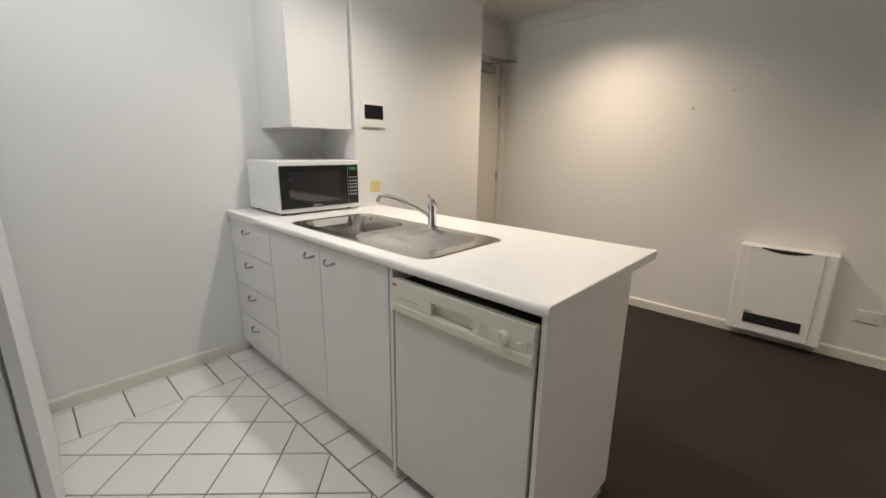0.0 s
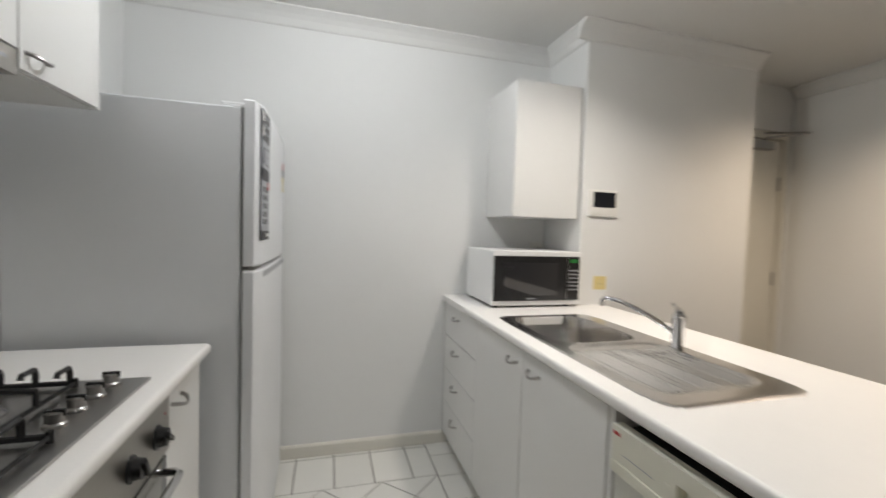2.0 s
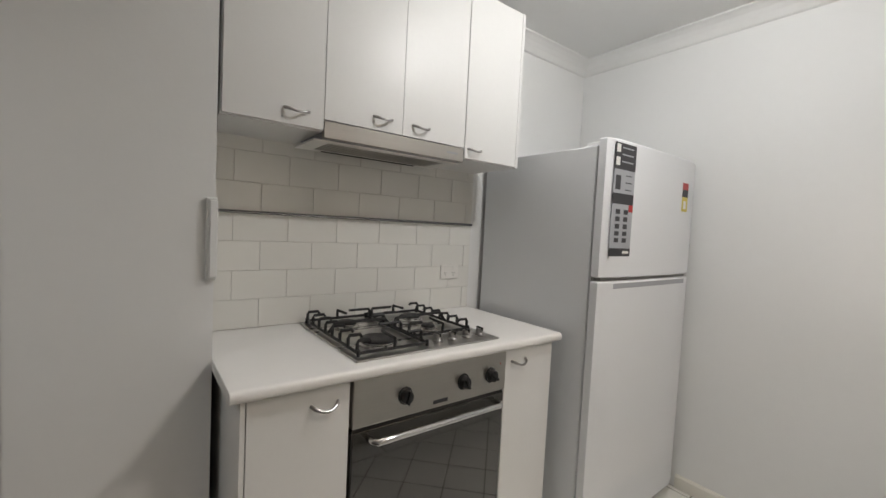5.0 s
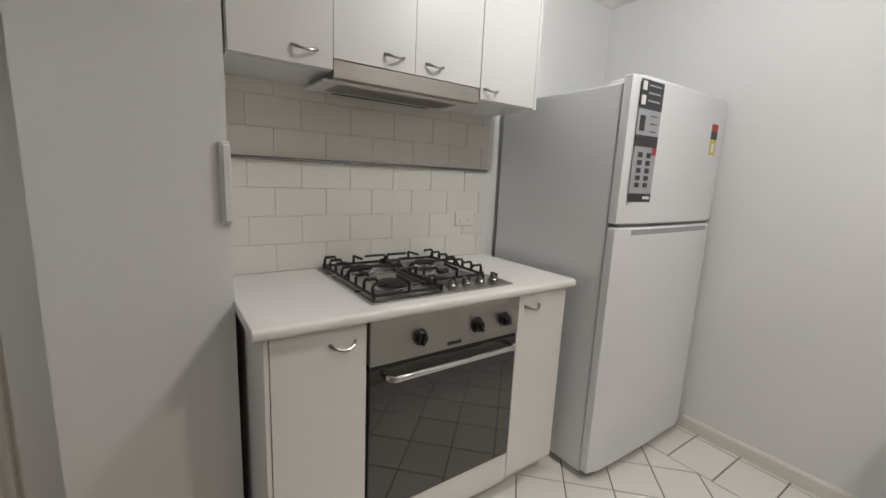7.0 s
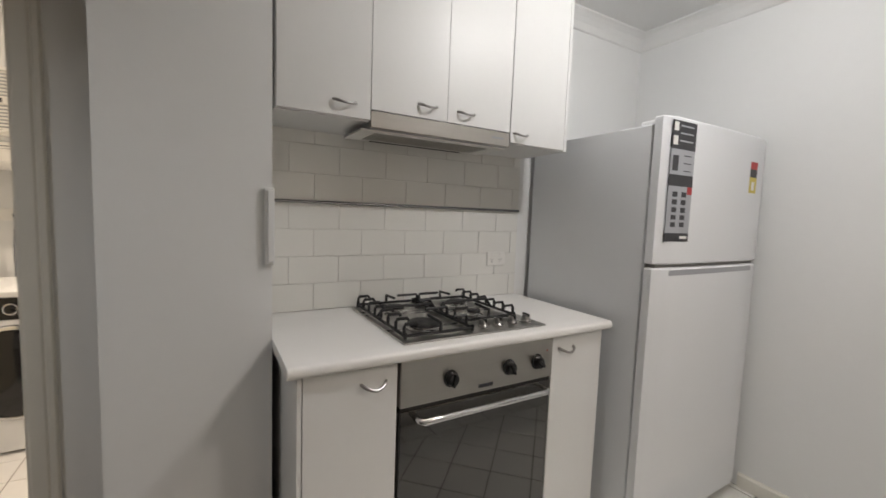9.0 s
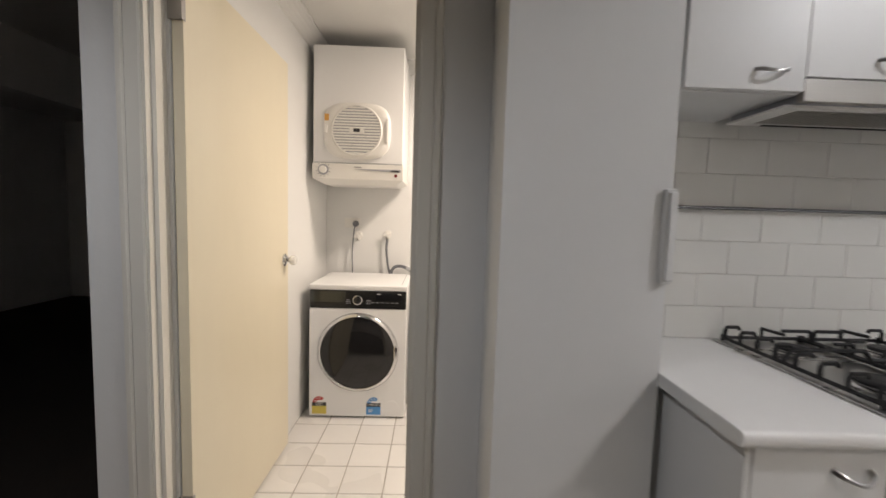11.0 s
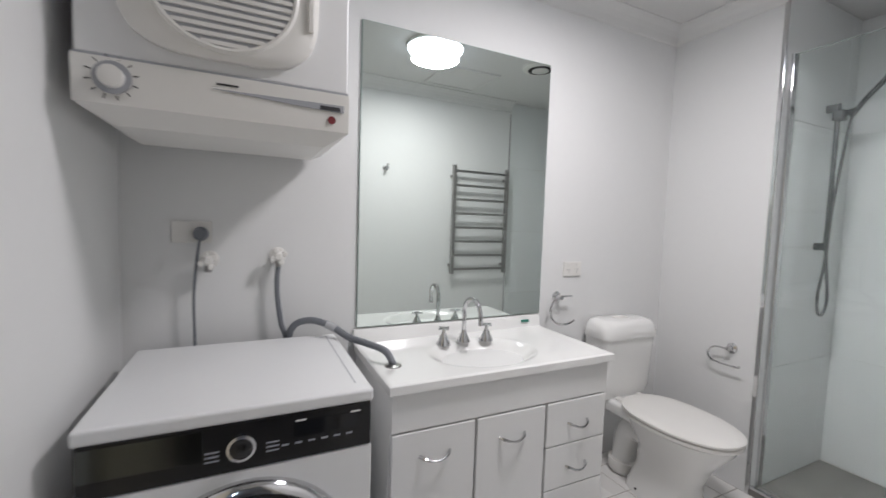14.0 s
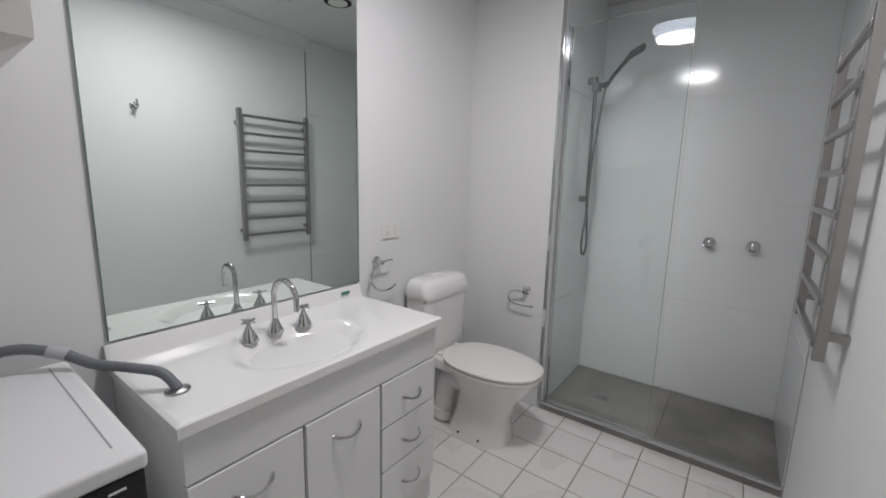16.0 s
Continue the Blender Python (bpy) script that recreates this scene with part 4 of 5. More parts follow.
dial = part("dial_ring", lathe([(0.030, 0), (0.030, 0.010), (0.024, 0.012), (0.023, 0.004)], m, 28), CHROME, cs, "chrome dial ring", True)
part("dial", lathe([(0.0225, 0), (0.0225, 0.012), (0.018, 0.015)], m, 28), BLACK, dial, "", True)
part("display", plate(facing(WX + 0.001, -0.43, 0.772, "+x"), -0.075, -0.016, 0.075, 0.022, 0, 0.0012), SCREEN, cs)
for i in range(6):
    part("print_line", plate(facing(WX + 0.001, -0.525 + 0.030 * i, 0.742, "+x"), -0.008, -0.002, 0.008, 0.002, 0, 0.0006), LABELGREY, cs)
    part("print_line", plate(facing(WX + 0.001, (-0.675 if i % 2 else -0.552), 0.735 + 0.010 * (i // 2), "+x"), -0.014, -0.0015, 0.014, 0.0015, 0, 0.0006), LABELGREY, cs)
for y in (-0.49, -0.36):
    part("print_line", plate(facing(WX + 0.0022, y, 0.796, "+x"), -0.012, -0.002, 0.012, 0.002, 0, 0.0006), PLASTIC, cs)
m = facing(WX, -0.611, 0.428, "+x")
pd = part("porthole_rim", lathe([(0.250, 0), (0.250, 0.012), (0.243, 0.024), (0.228, 0.030), (0.222, 0.022)], m, 56), CHROME, wm, "polished chrome door rim", True)
part("porthole_glass", lathe([(0.223, 0.010), (0.223, 0.024), (0.20, 0.032), (0.14, 0.040), (0.07, 0.043)], m, 56), DRUMGLASS, pd, "smoked black door glass", True)
part("door_handle", plate(m, 0.222, -0.03, 0.252, 0.05, 0.018, 0.034, 0.008), CHROME, pd)
part("filter_flap", cyl(facing(WX, -0.395, 0.075, "+x"), 0.042, 0, 0.002, 32), APPLIANCE, wm)
for y, c, words, num in ((-0.85, RED, "ENERGY\nRATING", ""), (-0.51, BLUE, "WATER RATING", "60")):
    w = 0.045
    st = part("rating_sticker", plate(facing(WX, y, 0.06, "+x"), -w, -0.035, w, 0.018, 0, 0.0008), YELLOW if c is RED else BLUE, wm, "energy rating sticker" if c is RED else "water rating sticker")
    part("band", plate(facing(WX, y, 0.088, "+x"), -w, -0.012, w, 0.012, 0, 0.001), PRINT, st)
    mm = facing(WX, y, 0.098, "+x")
    bm = bmesh.new()
    pts_o = [(0.040 * math.cos(a), 0.040 * math.sin(a)) for a in [math.pi * (0.25 + 0.75 * k / 10) for k in range(11)]]
    pts_i = [(0.018 * math.cos(a), 0.018 * math.sin(a)) for a in [math.pi * (1 - 0.75 * k / 10) for k in range(11)]]
    ring = pts_o + pts_i
    rows = [[bm.verts.new(mm @ Vector((px, py, h))) for px, py in ring] for h in (0, 0.001)]
    for k in range(len(ring)):
        j = (k + 1) % len(ring)
        bm.faces.new((rows[0][k], rows[0][j], rows[1][j], rows[1][k]))
    bm.faces.new(rows[1]), bm.faces.new(rows[0])
    part("star_arc", bm, c, st)
    for k in range(3):
        a = math.pi * (0.45 + 0.2 * k)
        part("star", cyl(mm @ Matrix.Translation((0.029 * math.cos(a), 0.029 * math.sin(a), 0)), 0.005, 0.001, 0.0014, 5), PLASTIC, st)
    text("words", words, facing(WX + 0.001, y, 0.088, "+x"), 0.012, PLASTIC, st)
    if num:
        text("number", num, facing(WX + 0.0008, y - 0.02, 0.05, "+x"), 0.028, PLASTIC, st)

# ---- dryer on the wall ----
DX = -2.045
dy = thing("clothes_dryer", (-2.3, -0.65, 1.5), "white wall-mounted vented clothes dryer", "dryer")
part("body", block(-2.548, -0.928, 1.545, DX - 0.01, -0.368, 2.31, 0.006), APPLIANCE, dy)
rings = []
for z, x1, sy in ((1.470, -2.12, 0.05), (1.500, DX, 0.0), (1.595, DX + 0.006, 0.0)):
    rings.append([(-2.40 if sy else -2.50, -0.930 + sy, z), (x1, -0.930 + sy, z), (x1, -0.366 - sy, z), (-2.40 if sy else -2.50, -0.366 - sy, z)])
fas = part("fascia", loft(rings), PLASTIC, dy, "white control fascia")
part("front", block(DX - 0.012, -0.926, 1.600, DX, -0.370, 2.308, 0.004), APPLIANCE, dy)
m = facing(DX, -0.652, 1.795, "+x")
shape = [[m @ Vector((x, y, h)) for x, y in rounded(0, 0, w, d, 3.4, 48)] for w, d, h in ((0.41, 0.34, 0), (0.41, 0.34, 0.016), (0.39, 0.32, 0.026), (0.30, 0.30, 0.028))]
ddr = part("door", loft(shape), PLASTIC, dy, "rounded white plastic door", True)
# Grey disc that paints the shade seen between the white slats.
part("grille_back", cyl(m, 0.148, 0.026, 0.0285, 48), LABELGREY, ddr, "grey disc in place of the shade behind the slats")
for k in range(17):
    y = -0.138 + 0.0172 * k
    w = math.sqrt(max(0.0, 0.146 ** 2 - y ** 2))
    part("slat", plate(m, -w, y - 0.0048, w, y + 0.0048, 0.026, 0.033, 0.001), PLASTIC, ddr)
part("vent_ring", lathe([(0.158, 0.024), (0.158, 0.030), (0.152, 0.035), (0.146, 0.034), (0.146, 0.026)], m, 56), PLASTIC, ddr, "", True)
bd = part("badge_plate", plate(m, -0.045, -0.018, 0.045, 0.018, 0.030, 0.037, 0.002), PLASTIC, ddr)
part("badge", plate(m, -0.02, -0.011, 0.02, 0.011, 0.037, 0.038, 0.0004), PRINT, bd)
part("door_grip", plate(m, 0.178, -0.07, 0.192, 0.06, 0.026, 0.034, 0.003), PLASTIC, ddr)
part("latch", plate(m, -0.199, -0.02, -0.18, 0.03, 0.018, 0.032, 0.003), PLASTIC, ddr)
part("orange_sticker", plate(m, -0.198, 0.055, -0.172, 0.095, 0.016, 0.0295), ORANGE, ddr)
m = facing(DX + 0.004, -0.862, 1.555, "+x")
part("dial_scale", cyl(m, 0.034, 0, 0.002, 32), LABELGREY, fas, "grey dial scale")
part("dial", lathe([(0.023, 0.002), (0.022, 0.018), (0.012, 0.020)], m, 24), PLASTIC, fas, "", True)
for k in range(12):
    a = 2 * math.pi * k / 12 + 0.2
    part("tick", plate(m @ Matrix.Rotation(a, 4, "Z"), 0.037, -0.001, 0.047, 0.001, 0, 0.0018), PRINT, fas)
bm = bmesh.new()
mm = facing(DX + 0.0045, -0.55, 1.557, "+x")
tri3 = [(-0.13, 0.006), (0.17, 0.010), (0.17, -0.008), (0.08, -0.006)]
rows = [[bm.verts.new(mm @ Vector((px, py, h))) for px, py in tri3] for h in (0, 0.0018)]
for k in range(4):
    j = (k + 1) % 4
    bm.faces.new((rows[0][k], rows[0][j], rows[1][j], rows[1][k]))
bm.faces.new(rows[1]), bm.faces.new(rows[0])
part("grey_flash", bm, LABELGREY, fas)
part("badge", plate(mm, 0.11, -0.006, 0.16, 0.004, 0.0018, 0.0026), PRINT, fas)
part("print_line", plate(mm, -0.12, 0.016, -0.075, 0.020, 0, 0.0018), PRINT, fas)
part("red_button", cyl(facing(DX + 0.002, -0.410, 1.528, "+x"), 0.010, 0, 0.003, 20), DARKRED, fas, "round dark red badge")
# Grey strip over the joint of front and fascia, painted as its shade.
part("seam", block(DX, -0.926, 1.594, DX + 0.0055, -0.370, 1.600), LABELGREY, dy)

# ---- taps, plug and hoses behind the machine ----
ps = thing("power_point", (-2.55, -0.775, 1.215), "white power point with a grey plug pushed in", "power point")
part("plate", plate(facing(-2.55, -0.775, 1.215, "+x"), -0.058, -0.036, 0.058, 0.036, 0, 0.01, 0.002), PLASTIC, ps)
part("plug", lathe([(0.022, 0.01), (0.024, 0.03), (0.016, 0.05)], facing(-2.55, -0.748, 1.21, "+x"), 18), HOSE, ps, "grey plug", True)
part("cable", tube(smooth_path([(-2.51, -0.748, 1.20), (-2.50, -0.755, 1.15), (-2.51, -0.768, 1.0), (-2.51, -0.765, 0.80), (-2.51, -0.765, 0.3)]), 0.0045, 8), HOSE, ps, "", True)
for y, z in ((-0.725, 1.122), (-0.508, 1.135)):
    t = thing("washing_tap", (-2.54, y, z), "white plastic washing machine tap on the wall", "tap", group="washing machine taps")
    m = facing(-2.55, y, z, "+x")
    part("flange", lathe([(0.030, 0), (0.028, 0.006), (0.014, 0.010), (0.013, 0.05)], m, 20), PLASTIC, t, "", True)
    hd = part("head", lathe([(0.016, 0.045), (0.018, 0.06), (0.010, 0.068)], m, 16), PLASTIC, t, "", True)
    for k in range(4):
        part("lobe", cyl(m @ Matrix.Rotation(math.pi / 2 * k + 0.4, 4, "Z") @ Matrix.Translation((0.022, 0, 0)), 0.010, 0.047, 0.066, 14, 0.003), PLASTIC, hd, "", True)
    part("outlet", tube([(-2.515, y, z - 0.01), (-2.508, y, z - 0.04)], 0.011, 12), SATIN, t, "", True)
    if y > -0.6:
        part("hose", tube(smooth_path([(-2.508, y, z - 0.035), (-2.505, y - 0.004, z - 0.12), (-2.505, y + 0.01, z - 0.24), (-2.50, y + 0.03, z - 0.33), (-2.50, y + 0.03, 0.5)]), 0.009, 10), HOSE, t, "grey braided hose", True)
dh = thing("drain_hose", (-2.4, -0.3, 0.82), "grey corrugated drain hose running into the vanity top", "hose")
hp = smooth_path([(-2.50, -0.475, 0.62), (-2.49, -0.475, 0.82), (-2.475, -0.455, 0.888), (-2.45, -0.40, 0.908), (-2.41, -0.335, 0.890), (-2.36, -0.285, 0.860), (-2.31, -0.235, 0.848), (-2.26, -0.185, 0.832), (-2.235, -0.165, 0.80), (-2.23, -0.162, 0.79)], 8)
part("hose", tube(hp, [0.0115 + 0.0010 * (k % 2) for k in range(len(hp))], 12), HOSE, dh, "", True)
part("tape", tube(hp[30:35], 0.0145, 12), HOSETAPE, dh, "silver tape wrap", True)
part("grommet", lathe([(0.028, 0.784), (0.028, 0.789), (0.016, 0.793)], Matrix.Translation((-2.23, -0.162, 0)), 20), SATIN, dh, "", True)

# ---- vanity ----
VX = -2.098
va = thing("vanity_cabinet", (-2.3, 0.23, 0), "white bathroom vanity cabinet with two doors and drawers", "vanity")
part("body", block(-2.545, -0.213, 0.115, VX - 0.001, 0.678, 0.752, 0.001), LAMINATE, va)
part("kick", block(-2.545, -0.213, 0.0, VX + 0.004, 0.678, 0.113, 0.001), LAMINATE, va)
part("top_panel", block(VX, -0.213, 0.628, VX + 0.016, 0.678, 0.752, 0.0015), LAMINATE, va)
for y0, y1, hy in ((-0.213, 0.082, -0.065), (0.088, 0.378, 0.233)):
    f = part("door", block(VX, y0 + 0.002, 0.118, VX + 0.018, y1 - 0.002, 0.622, 0.003), LAMINATE, va)
    bow_handle(facing(VX + 0.018, hy, 0.540, "+x"), 0.105, f, material=CHROME)
for z0, z1 in ((0.456, 0.622), (0.288, 0.452), (0.118, 0.284)):
    f = part("drawer", block(VX, 0.386, z0, VX + 0.018, 0.676, z1, 0.003), LAMINATE, va)
    bow_handle(facing(VX + 0.018, 0.535, z0 + 0.078, "+x"), 0.095, f, material=CHROME)


def vanity_height(x, y):
    h = 0.785
    r = math.hypot((x + 2.265) / 0.165, (y - 0.215) / 0.225)
    if r < 1:
        h -= 0.11 * (1 - r * r) ** 1.5
    edge = min(x + 2.550, -2.065 - x, y + 0.226, 0.694 - y)
    h -= 0.004 * max(0, 1 - edge / 0.008) ** 2
    if x < -2.52:
        h += 0.052 * min(1, (-2.52 - x) / 0.012)
    return h


vt = thing("wash_basin", (-2.3, 0.23, 0.76), "white moulded vanity top with oval basin", "basin")
part("basin_top", field(-2.549, -0.226, -2.065, 0.694, 74, 120, vanity_height, 0.026), CERAMIC, vt, "", True)
part("waste", lathe([(0.022, 0.673), (0.022, 0.6785), (0.012, 0.679)], Matrix.Translation((-2.265, 0.215, 0)), 20), CHROME, vt, "", True)
part("maker_tag", plate(facing(-2.519, 0.60, 0.815, "+x"), -0.022, -0.006, 0.022, 0.006, 0.0, 0.0022), GREENTAG, vt, "small green tag")
for y in (0.105, 0.305):
    t = thing("basin_tap", (-2.40, y, 0.785), "chrome cross-handle basin tap on a cone base", "tap", group="basin taps")
    m = Matrix.Translation((-2.395, y, 0.783))
    part("cone", lathe([(0.030, 0), (0.030, 0.003), (0.012, 0.042), (0.007, 0.052), (0.007, 0.070), (0.005, 0.074)], m, 24), CHROME, t, "", True)
    for a in (0.3, 0.3 + math.pi / 2):
        c, s = 0.026 * math.cos(a), 0.026 * math.sin(a)
        part("cross_bar", tube([(-2.395 - c, y - s, 0.850), (-2.395 + c, y + s, 0.850)], 0.0045, 8), CHROME, t, "", True)
sp = thing("basin_spout", (-2.41, 0.205, 0.785), "chrome swan-neck basin spout", "tap")
part("cone", lathe([(0.028, 0), (0.028, 0.003), (0.011, 0.042), (0.010, 0.05)], Matrix.Translation((-2.41, 0.205, 0.783)), 24), CHROME, sp, "", True)
part("neck", tube([(-2.41, 0.205, 0.82), (-2.41, 0.205, 0.90)] + [(-2.355 - 0.055 * math.cos(math.pi * k / 12), 0.205 + 0.012 * k / 12, 0.915 + 0.055 * math.sin(math.pi * k / 12)) for k in range(13)] + [(-2.300, 0.217, 0.875)], 0.0095, 12), CHROME, sp, "", True)

mi = thing("mirror", (-2.54, 0.245, 0.84), "large frameless wall mirror above the vanity", "mirror")
bm = block(-2.546, -0.213, 0.843, -2.5405, 0.700, 2.040)
part("backing", bm, GLASSEDGE, mi)
part("mirror_glass", block(-2.5405, -0.2115, 0.8445, -2.5395, 0.6985, 2.0385), MIRROR, mi, "silvered mirror glass")
socket(-2.55, 0.905, 1.058, "+x", 0.115, 0.072)

trg = thing("towel_ring", (-2.53, 0.81, 0.92), "chrome open towel ring on the wall", "towel ring")
m = facing(-2.55, 0.812, 0.918, "+x")
part("mount", lathe([(0.026, 0), (0.026, 0.006), (0.013, 0.012), (0.011, 0.045)], m, 20), CHROME, trg, "", True)
part("ring", tube([(-2.505, 0.875, 0.924), (-2.505, 0.82, 0.924)] + [(-2.505, 0.835 + 0.095 * math.cos(a), 0.855 + 0.075 * math.sin(a)) for a in [math.radians(110 + 15.5 * k) for k in range(14)]], 0.0055, 8), CHROME, trg, "", True)

# ---- toilet ----
to = thing("toilet", (-2.2, 1.19, 0), "white close-coupled toilet with closed lid", "toilet")


def ring_at(cx, cy, w, d, z, p=2.6, n=40):
    return [(x, y, z) for x, y in rounded(cx, cy, w, d, p, n)]


part("cistern", loft([ring_at(-2.462, 1.18, 0.13, 0.32, 0.40, 6), ring_at(-2.462, 1.18, 0.15, 0.345, 0.44, 6), ring_at(-2.458, 1.18, 0.172, 0.368, 0.715, 6)]), CERAMIC, to, "", True)
lid = part("cistern_lid", loft([ring_at(-2.455, 1.18, 0.182, 0.385, 0.713, 6), ring_at(-2.455, 1.18, 0.188, 0.395, 0.735, 5), ring_at(-2.458, 1.18, 0.180, 0.385, 0.775, 4), ring_at(-2.462, 1.18, 0.150, 0.34, 0.797, 4), ring_at(-2.465, 1.18, 0.11, 0.27, 0.803, 4)]), CERAMIC, to, "", True)
part("flush_button", loft([ring_at(-2.465, 1.18, 0.05, 0.09, 0.800, 3, 24), ring_at(-2.465, 1.18, 0.05, 0.09, 0.806, 3, 24)]), PLASTIC, lid)
part("bowl", loft([ring_at(-2.16, 1.19, 0.34, 0.23, 0.0, 3), ring_at(-2.16, 1.19, 0.33, 0.22, 0.03, 3), ring_at(-2.145, 1.19, 0.29, 0.19, 0.14, 2.6), ring_at(-2.12, 1.19, 0.33, 0.22, 0.24, 2.4), ring_at(-2.11, 1.19, 0.46, 0.32, 0.34, 2.3), ring_at(-2.11, 1.19, 0.49, 0.345, 0.375, 2.3)]), CERAMIC, to, "", True)
part("shelf", block(-2.54, 1.06, 0.335, -2.25, 1.29, 0.40, 0.015, 3), CERAMIC, to, "", True)
part("trap", tube(smooth_path([(-2.15, 1.19, 0.14), (-2.27, 1.19, 0.25), (-2.36, 1.19, 0.24), (-2.39, 1.19, 0.12), (-2.39, 1.19, 0.0)]), 0.062, 16), CERAMIC, to, "", True)
part("pan_collar", lathe([(0.078, 0.02), (0.078, 0.07), (0.066, 0.075)], Matrix.Translation((-2.39, 1.19, 0)), 24), PLASTIC, to, "", True)


def seat_ring(z, grow):
    pts = []
    for k in range(48):
        a = 2 * math.pi * k / 48
        c, s = math.cos(a), math.sin(a)
        x = -2.115 + (0.265 + grow) * c if c > 0 else -2.115 + (0.255 + grow) * math.copysign(abs(c) ** 0.75, c)
        pts.append((x, 1.19 + (0.182 + grow) * math.copysign(abs(s) ** 0.9, s), z))
    return pts


part("seat", loft([seat_ring(0.376, -0.01), seat_ring(0.380, 0), seat_ring(0.394, 0), seat_ring(0.397, -0.004)]), PLASTIC, to, "", True)
part("lid", loft([seat_ring(0.399, -0.006), seat_ring(0.403, 0.003), seat_ring(0.412, 0.003), seat_ring(0.420, -0.012), seat_ring(0.424, -0.05)]), PLASTIC, to, "closed white toilet lid", True)
for y in (1.10, 1.25):
    part("hinge", block(-2.385, y - 0.015, 0.398, -2.345, y + 0.015, 0.415, 0.004), PLASTIC, to)
for x in (-2.22, -2.10):
    part("bolt_cap", lathe([(0.006, 0.0), (0.006, 0.004)], facing(x, 1.068, 0.035, "-y"), 10), PRINT, to)

rh = thing("toilet_roll_holder", (-2.13, 1.59, 0.69), "chrome empty toilet roll holder on the wall", "toilet roll holder")
m = facing(-2.13, 1.60, 0.692, "-y")
part("mount", lathe([(0.025, 0), (0.025, 0.006), (0.012, 0.012), (0.010, 0.045)], m, 20), CHROME, rh, "", True)
part("arm", tube(smooth_path([(-2.13, 1.555, 0.692), (-2.19, 1.555, 0.688), (-2.222, 1.555, 0.655), (-2.21, 1.555, 0.622), (-2.17, 1.555, 0.612), (-2.08, 1.555, 0.612), (-2.072, 1.555, 0.622)]), 0.005, 8), CHROME, rh, "", True)

# ---- shower ----
hobw = wall("shower_hob", [(-2.01, 1.60, -0.02, -0.90, 1.668, 0.032)], SLATE)
strip = thing("shower_sill", (-1.45, 1.60, 0.033), "polished metal sill strip on the shower hob", "sill")
part("strip", block(-2.01, 1.594, 0.033, -0.902, 1.616, 0.046, 0.002), CHROME, strip)
gl = thing("shower_screen", (-1.72, 1.66, 0.03), "frameless fixed glass shower screen in a chrome channel", "shower screen")
g = part("pane", block(-2.000, 1.655, 0.036, -1.445, 1.663, 2.095), GLASS, gl, "clear green-tinted glass pane")
g.visible_shadow = False
part("pane_edge", block(-1.4449, 1.655, 0.036, -1.4435, 1.663, 2.095), GLASSEDGE, gl)
part("pane_edge", block(-2.000, 1.655, 2.0951, -1.4435, 1.663, 2.0965), GLASSEDGE, gl)
part("wall_channel", block(-2.011, 1.640, 0.034, -1.990, 1.680, 2.10, 0.003), CHROME, gl, "chrome wall channel")
part("corner_trim", block(-2.022, 1.592, 0.0, -2.004, 1.602, 2.36, 0.002), CHROME, gl, "metal corner trim")
rl = thing("shower_rail", (-2.0, 2.000, 1.2), "chrome shower rail with handset and hose", "shower")
part("rail", tube([(-1.960, 2.010, 1.20), (-1.960, 2.010, 1.92)], 0.0105, 12), SHOWERMETAL, rl, "", True)
for z in (1.215, 1.90):
    part("bracket", block(-2.006, 1.995, z - 0.018, -1.955, 2.025, z + 0.018, 0.004), SHOWERMETAL, rl)
part("slider", block(-1.975, 1.985, 1.835, -1.93, 2.035, 1.885, 0.006), SHOWERMETAL, rl)
part("holder", tube([(-1.95, 2.010, 1.865), (-1.895, 2.000, 1.87)], 0.014, 12), SHOWERMETAL, rl, "", True)
hs_ = part("handset", tube([(-1.905, 2.000, 1.845), (-1.86, 1.990, 1.91), (-1.79, 1.970, 1.98), (-1.765, 1.960, 2.005), (-1.715, 1.995, 2.045)], [0.010, 0.011, 0.012, 0.017, 0.017], 12), SHOWERMETAL, rl, "chrome slim handset", True)
part("spray_face", tube([(-1.765, 1.960, 1.992), (-1.718, 1.996, 2.030)], 0.013, 10), HOSE, hs_)
part("hose", tube(smooth_path([(-1.905, 2.000, 1.845), (-1.92, 2.000, 1.70), (-1.945, 2.000, 1.40), (-1.945, 1.980, 1.15), (-1.95, 1.950, 0.98), (-1.955, 1.980, 0.885), (-1.955, 2.030, 0.875), (-1.955, 2.060, 0.95), (-1.96, 2.040, 1.10), (-1.965, 2.012, 1.25)]), 0.007, 8), SHOWERMETAL, rl, "ribbed metal hose", True)
for x in (-1.32, -1.115):
    t = thing("shower_tap", (x, 2.29, 0.985), "round chrome shower tap with cross handle", "tap", group="shower taps")
    m = facing(x, 2.29, 0.985, "-y")
    part("flange", lathe([(0.032, 0), (0.032, 0.006), (0.018, 0.014), (0.016, 0.030), (0.022, 0.034), (0.022, 0.048), (0.012, 0.054)], m, 24), CHROME, t, "", True)
    part("lever", tube([(x - 0.03, 2.25, 0.972), (x + 0.03, 2.25, 0.972)], 0.0055, 8), CHROME, t, "", True)
fd = thing("floor_drain", (-1.756, 1.934, 0.02), "square slotted metal floor drain", "drain")
part("rim", block(-1.80, 1.90, 0.018, -1.71, 1.97, 0.023, 0.001), SATIN, fd)
for k in range(5):
    # Dark bars on the rim that stand in for shade in the drain slots.
    part("slot", block(-1.79 + 0.016 * k, 1.908, 0.0225, -1.783 + 0.016 * k, 1.962, 0.0236), PRINT, fd)

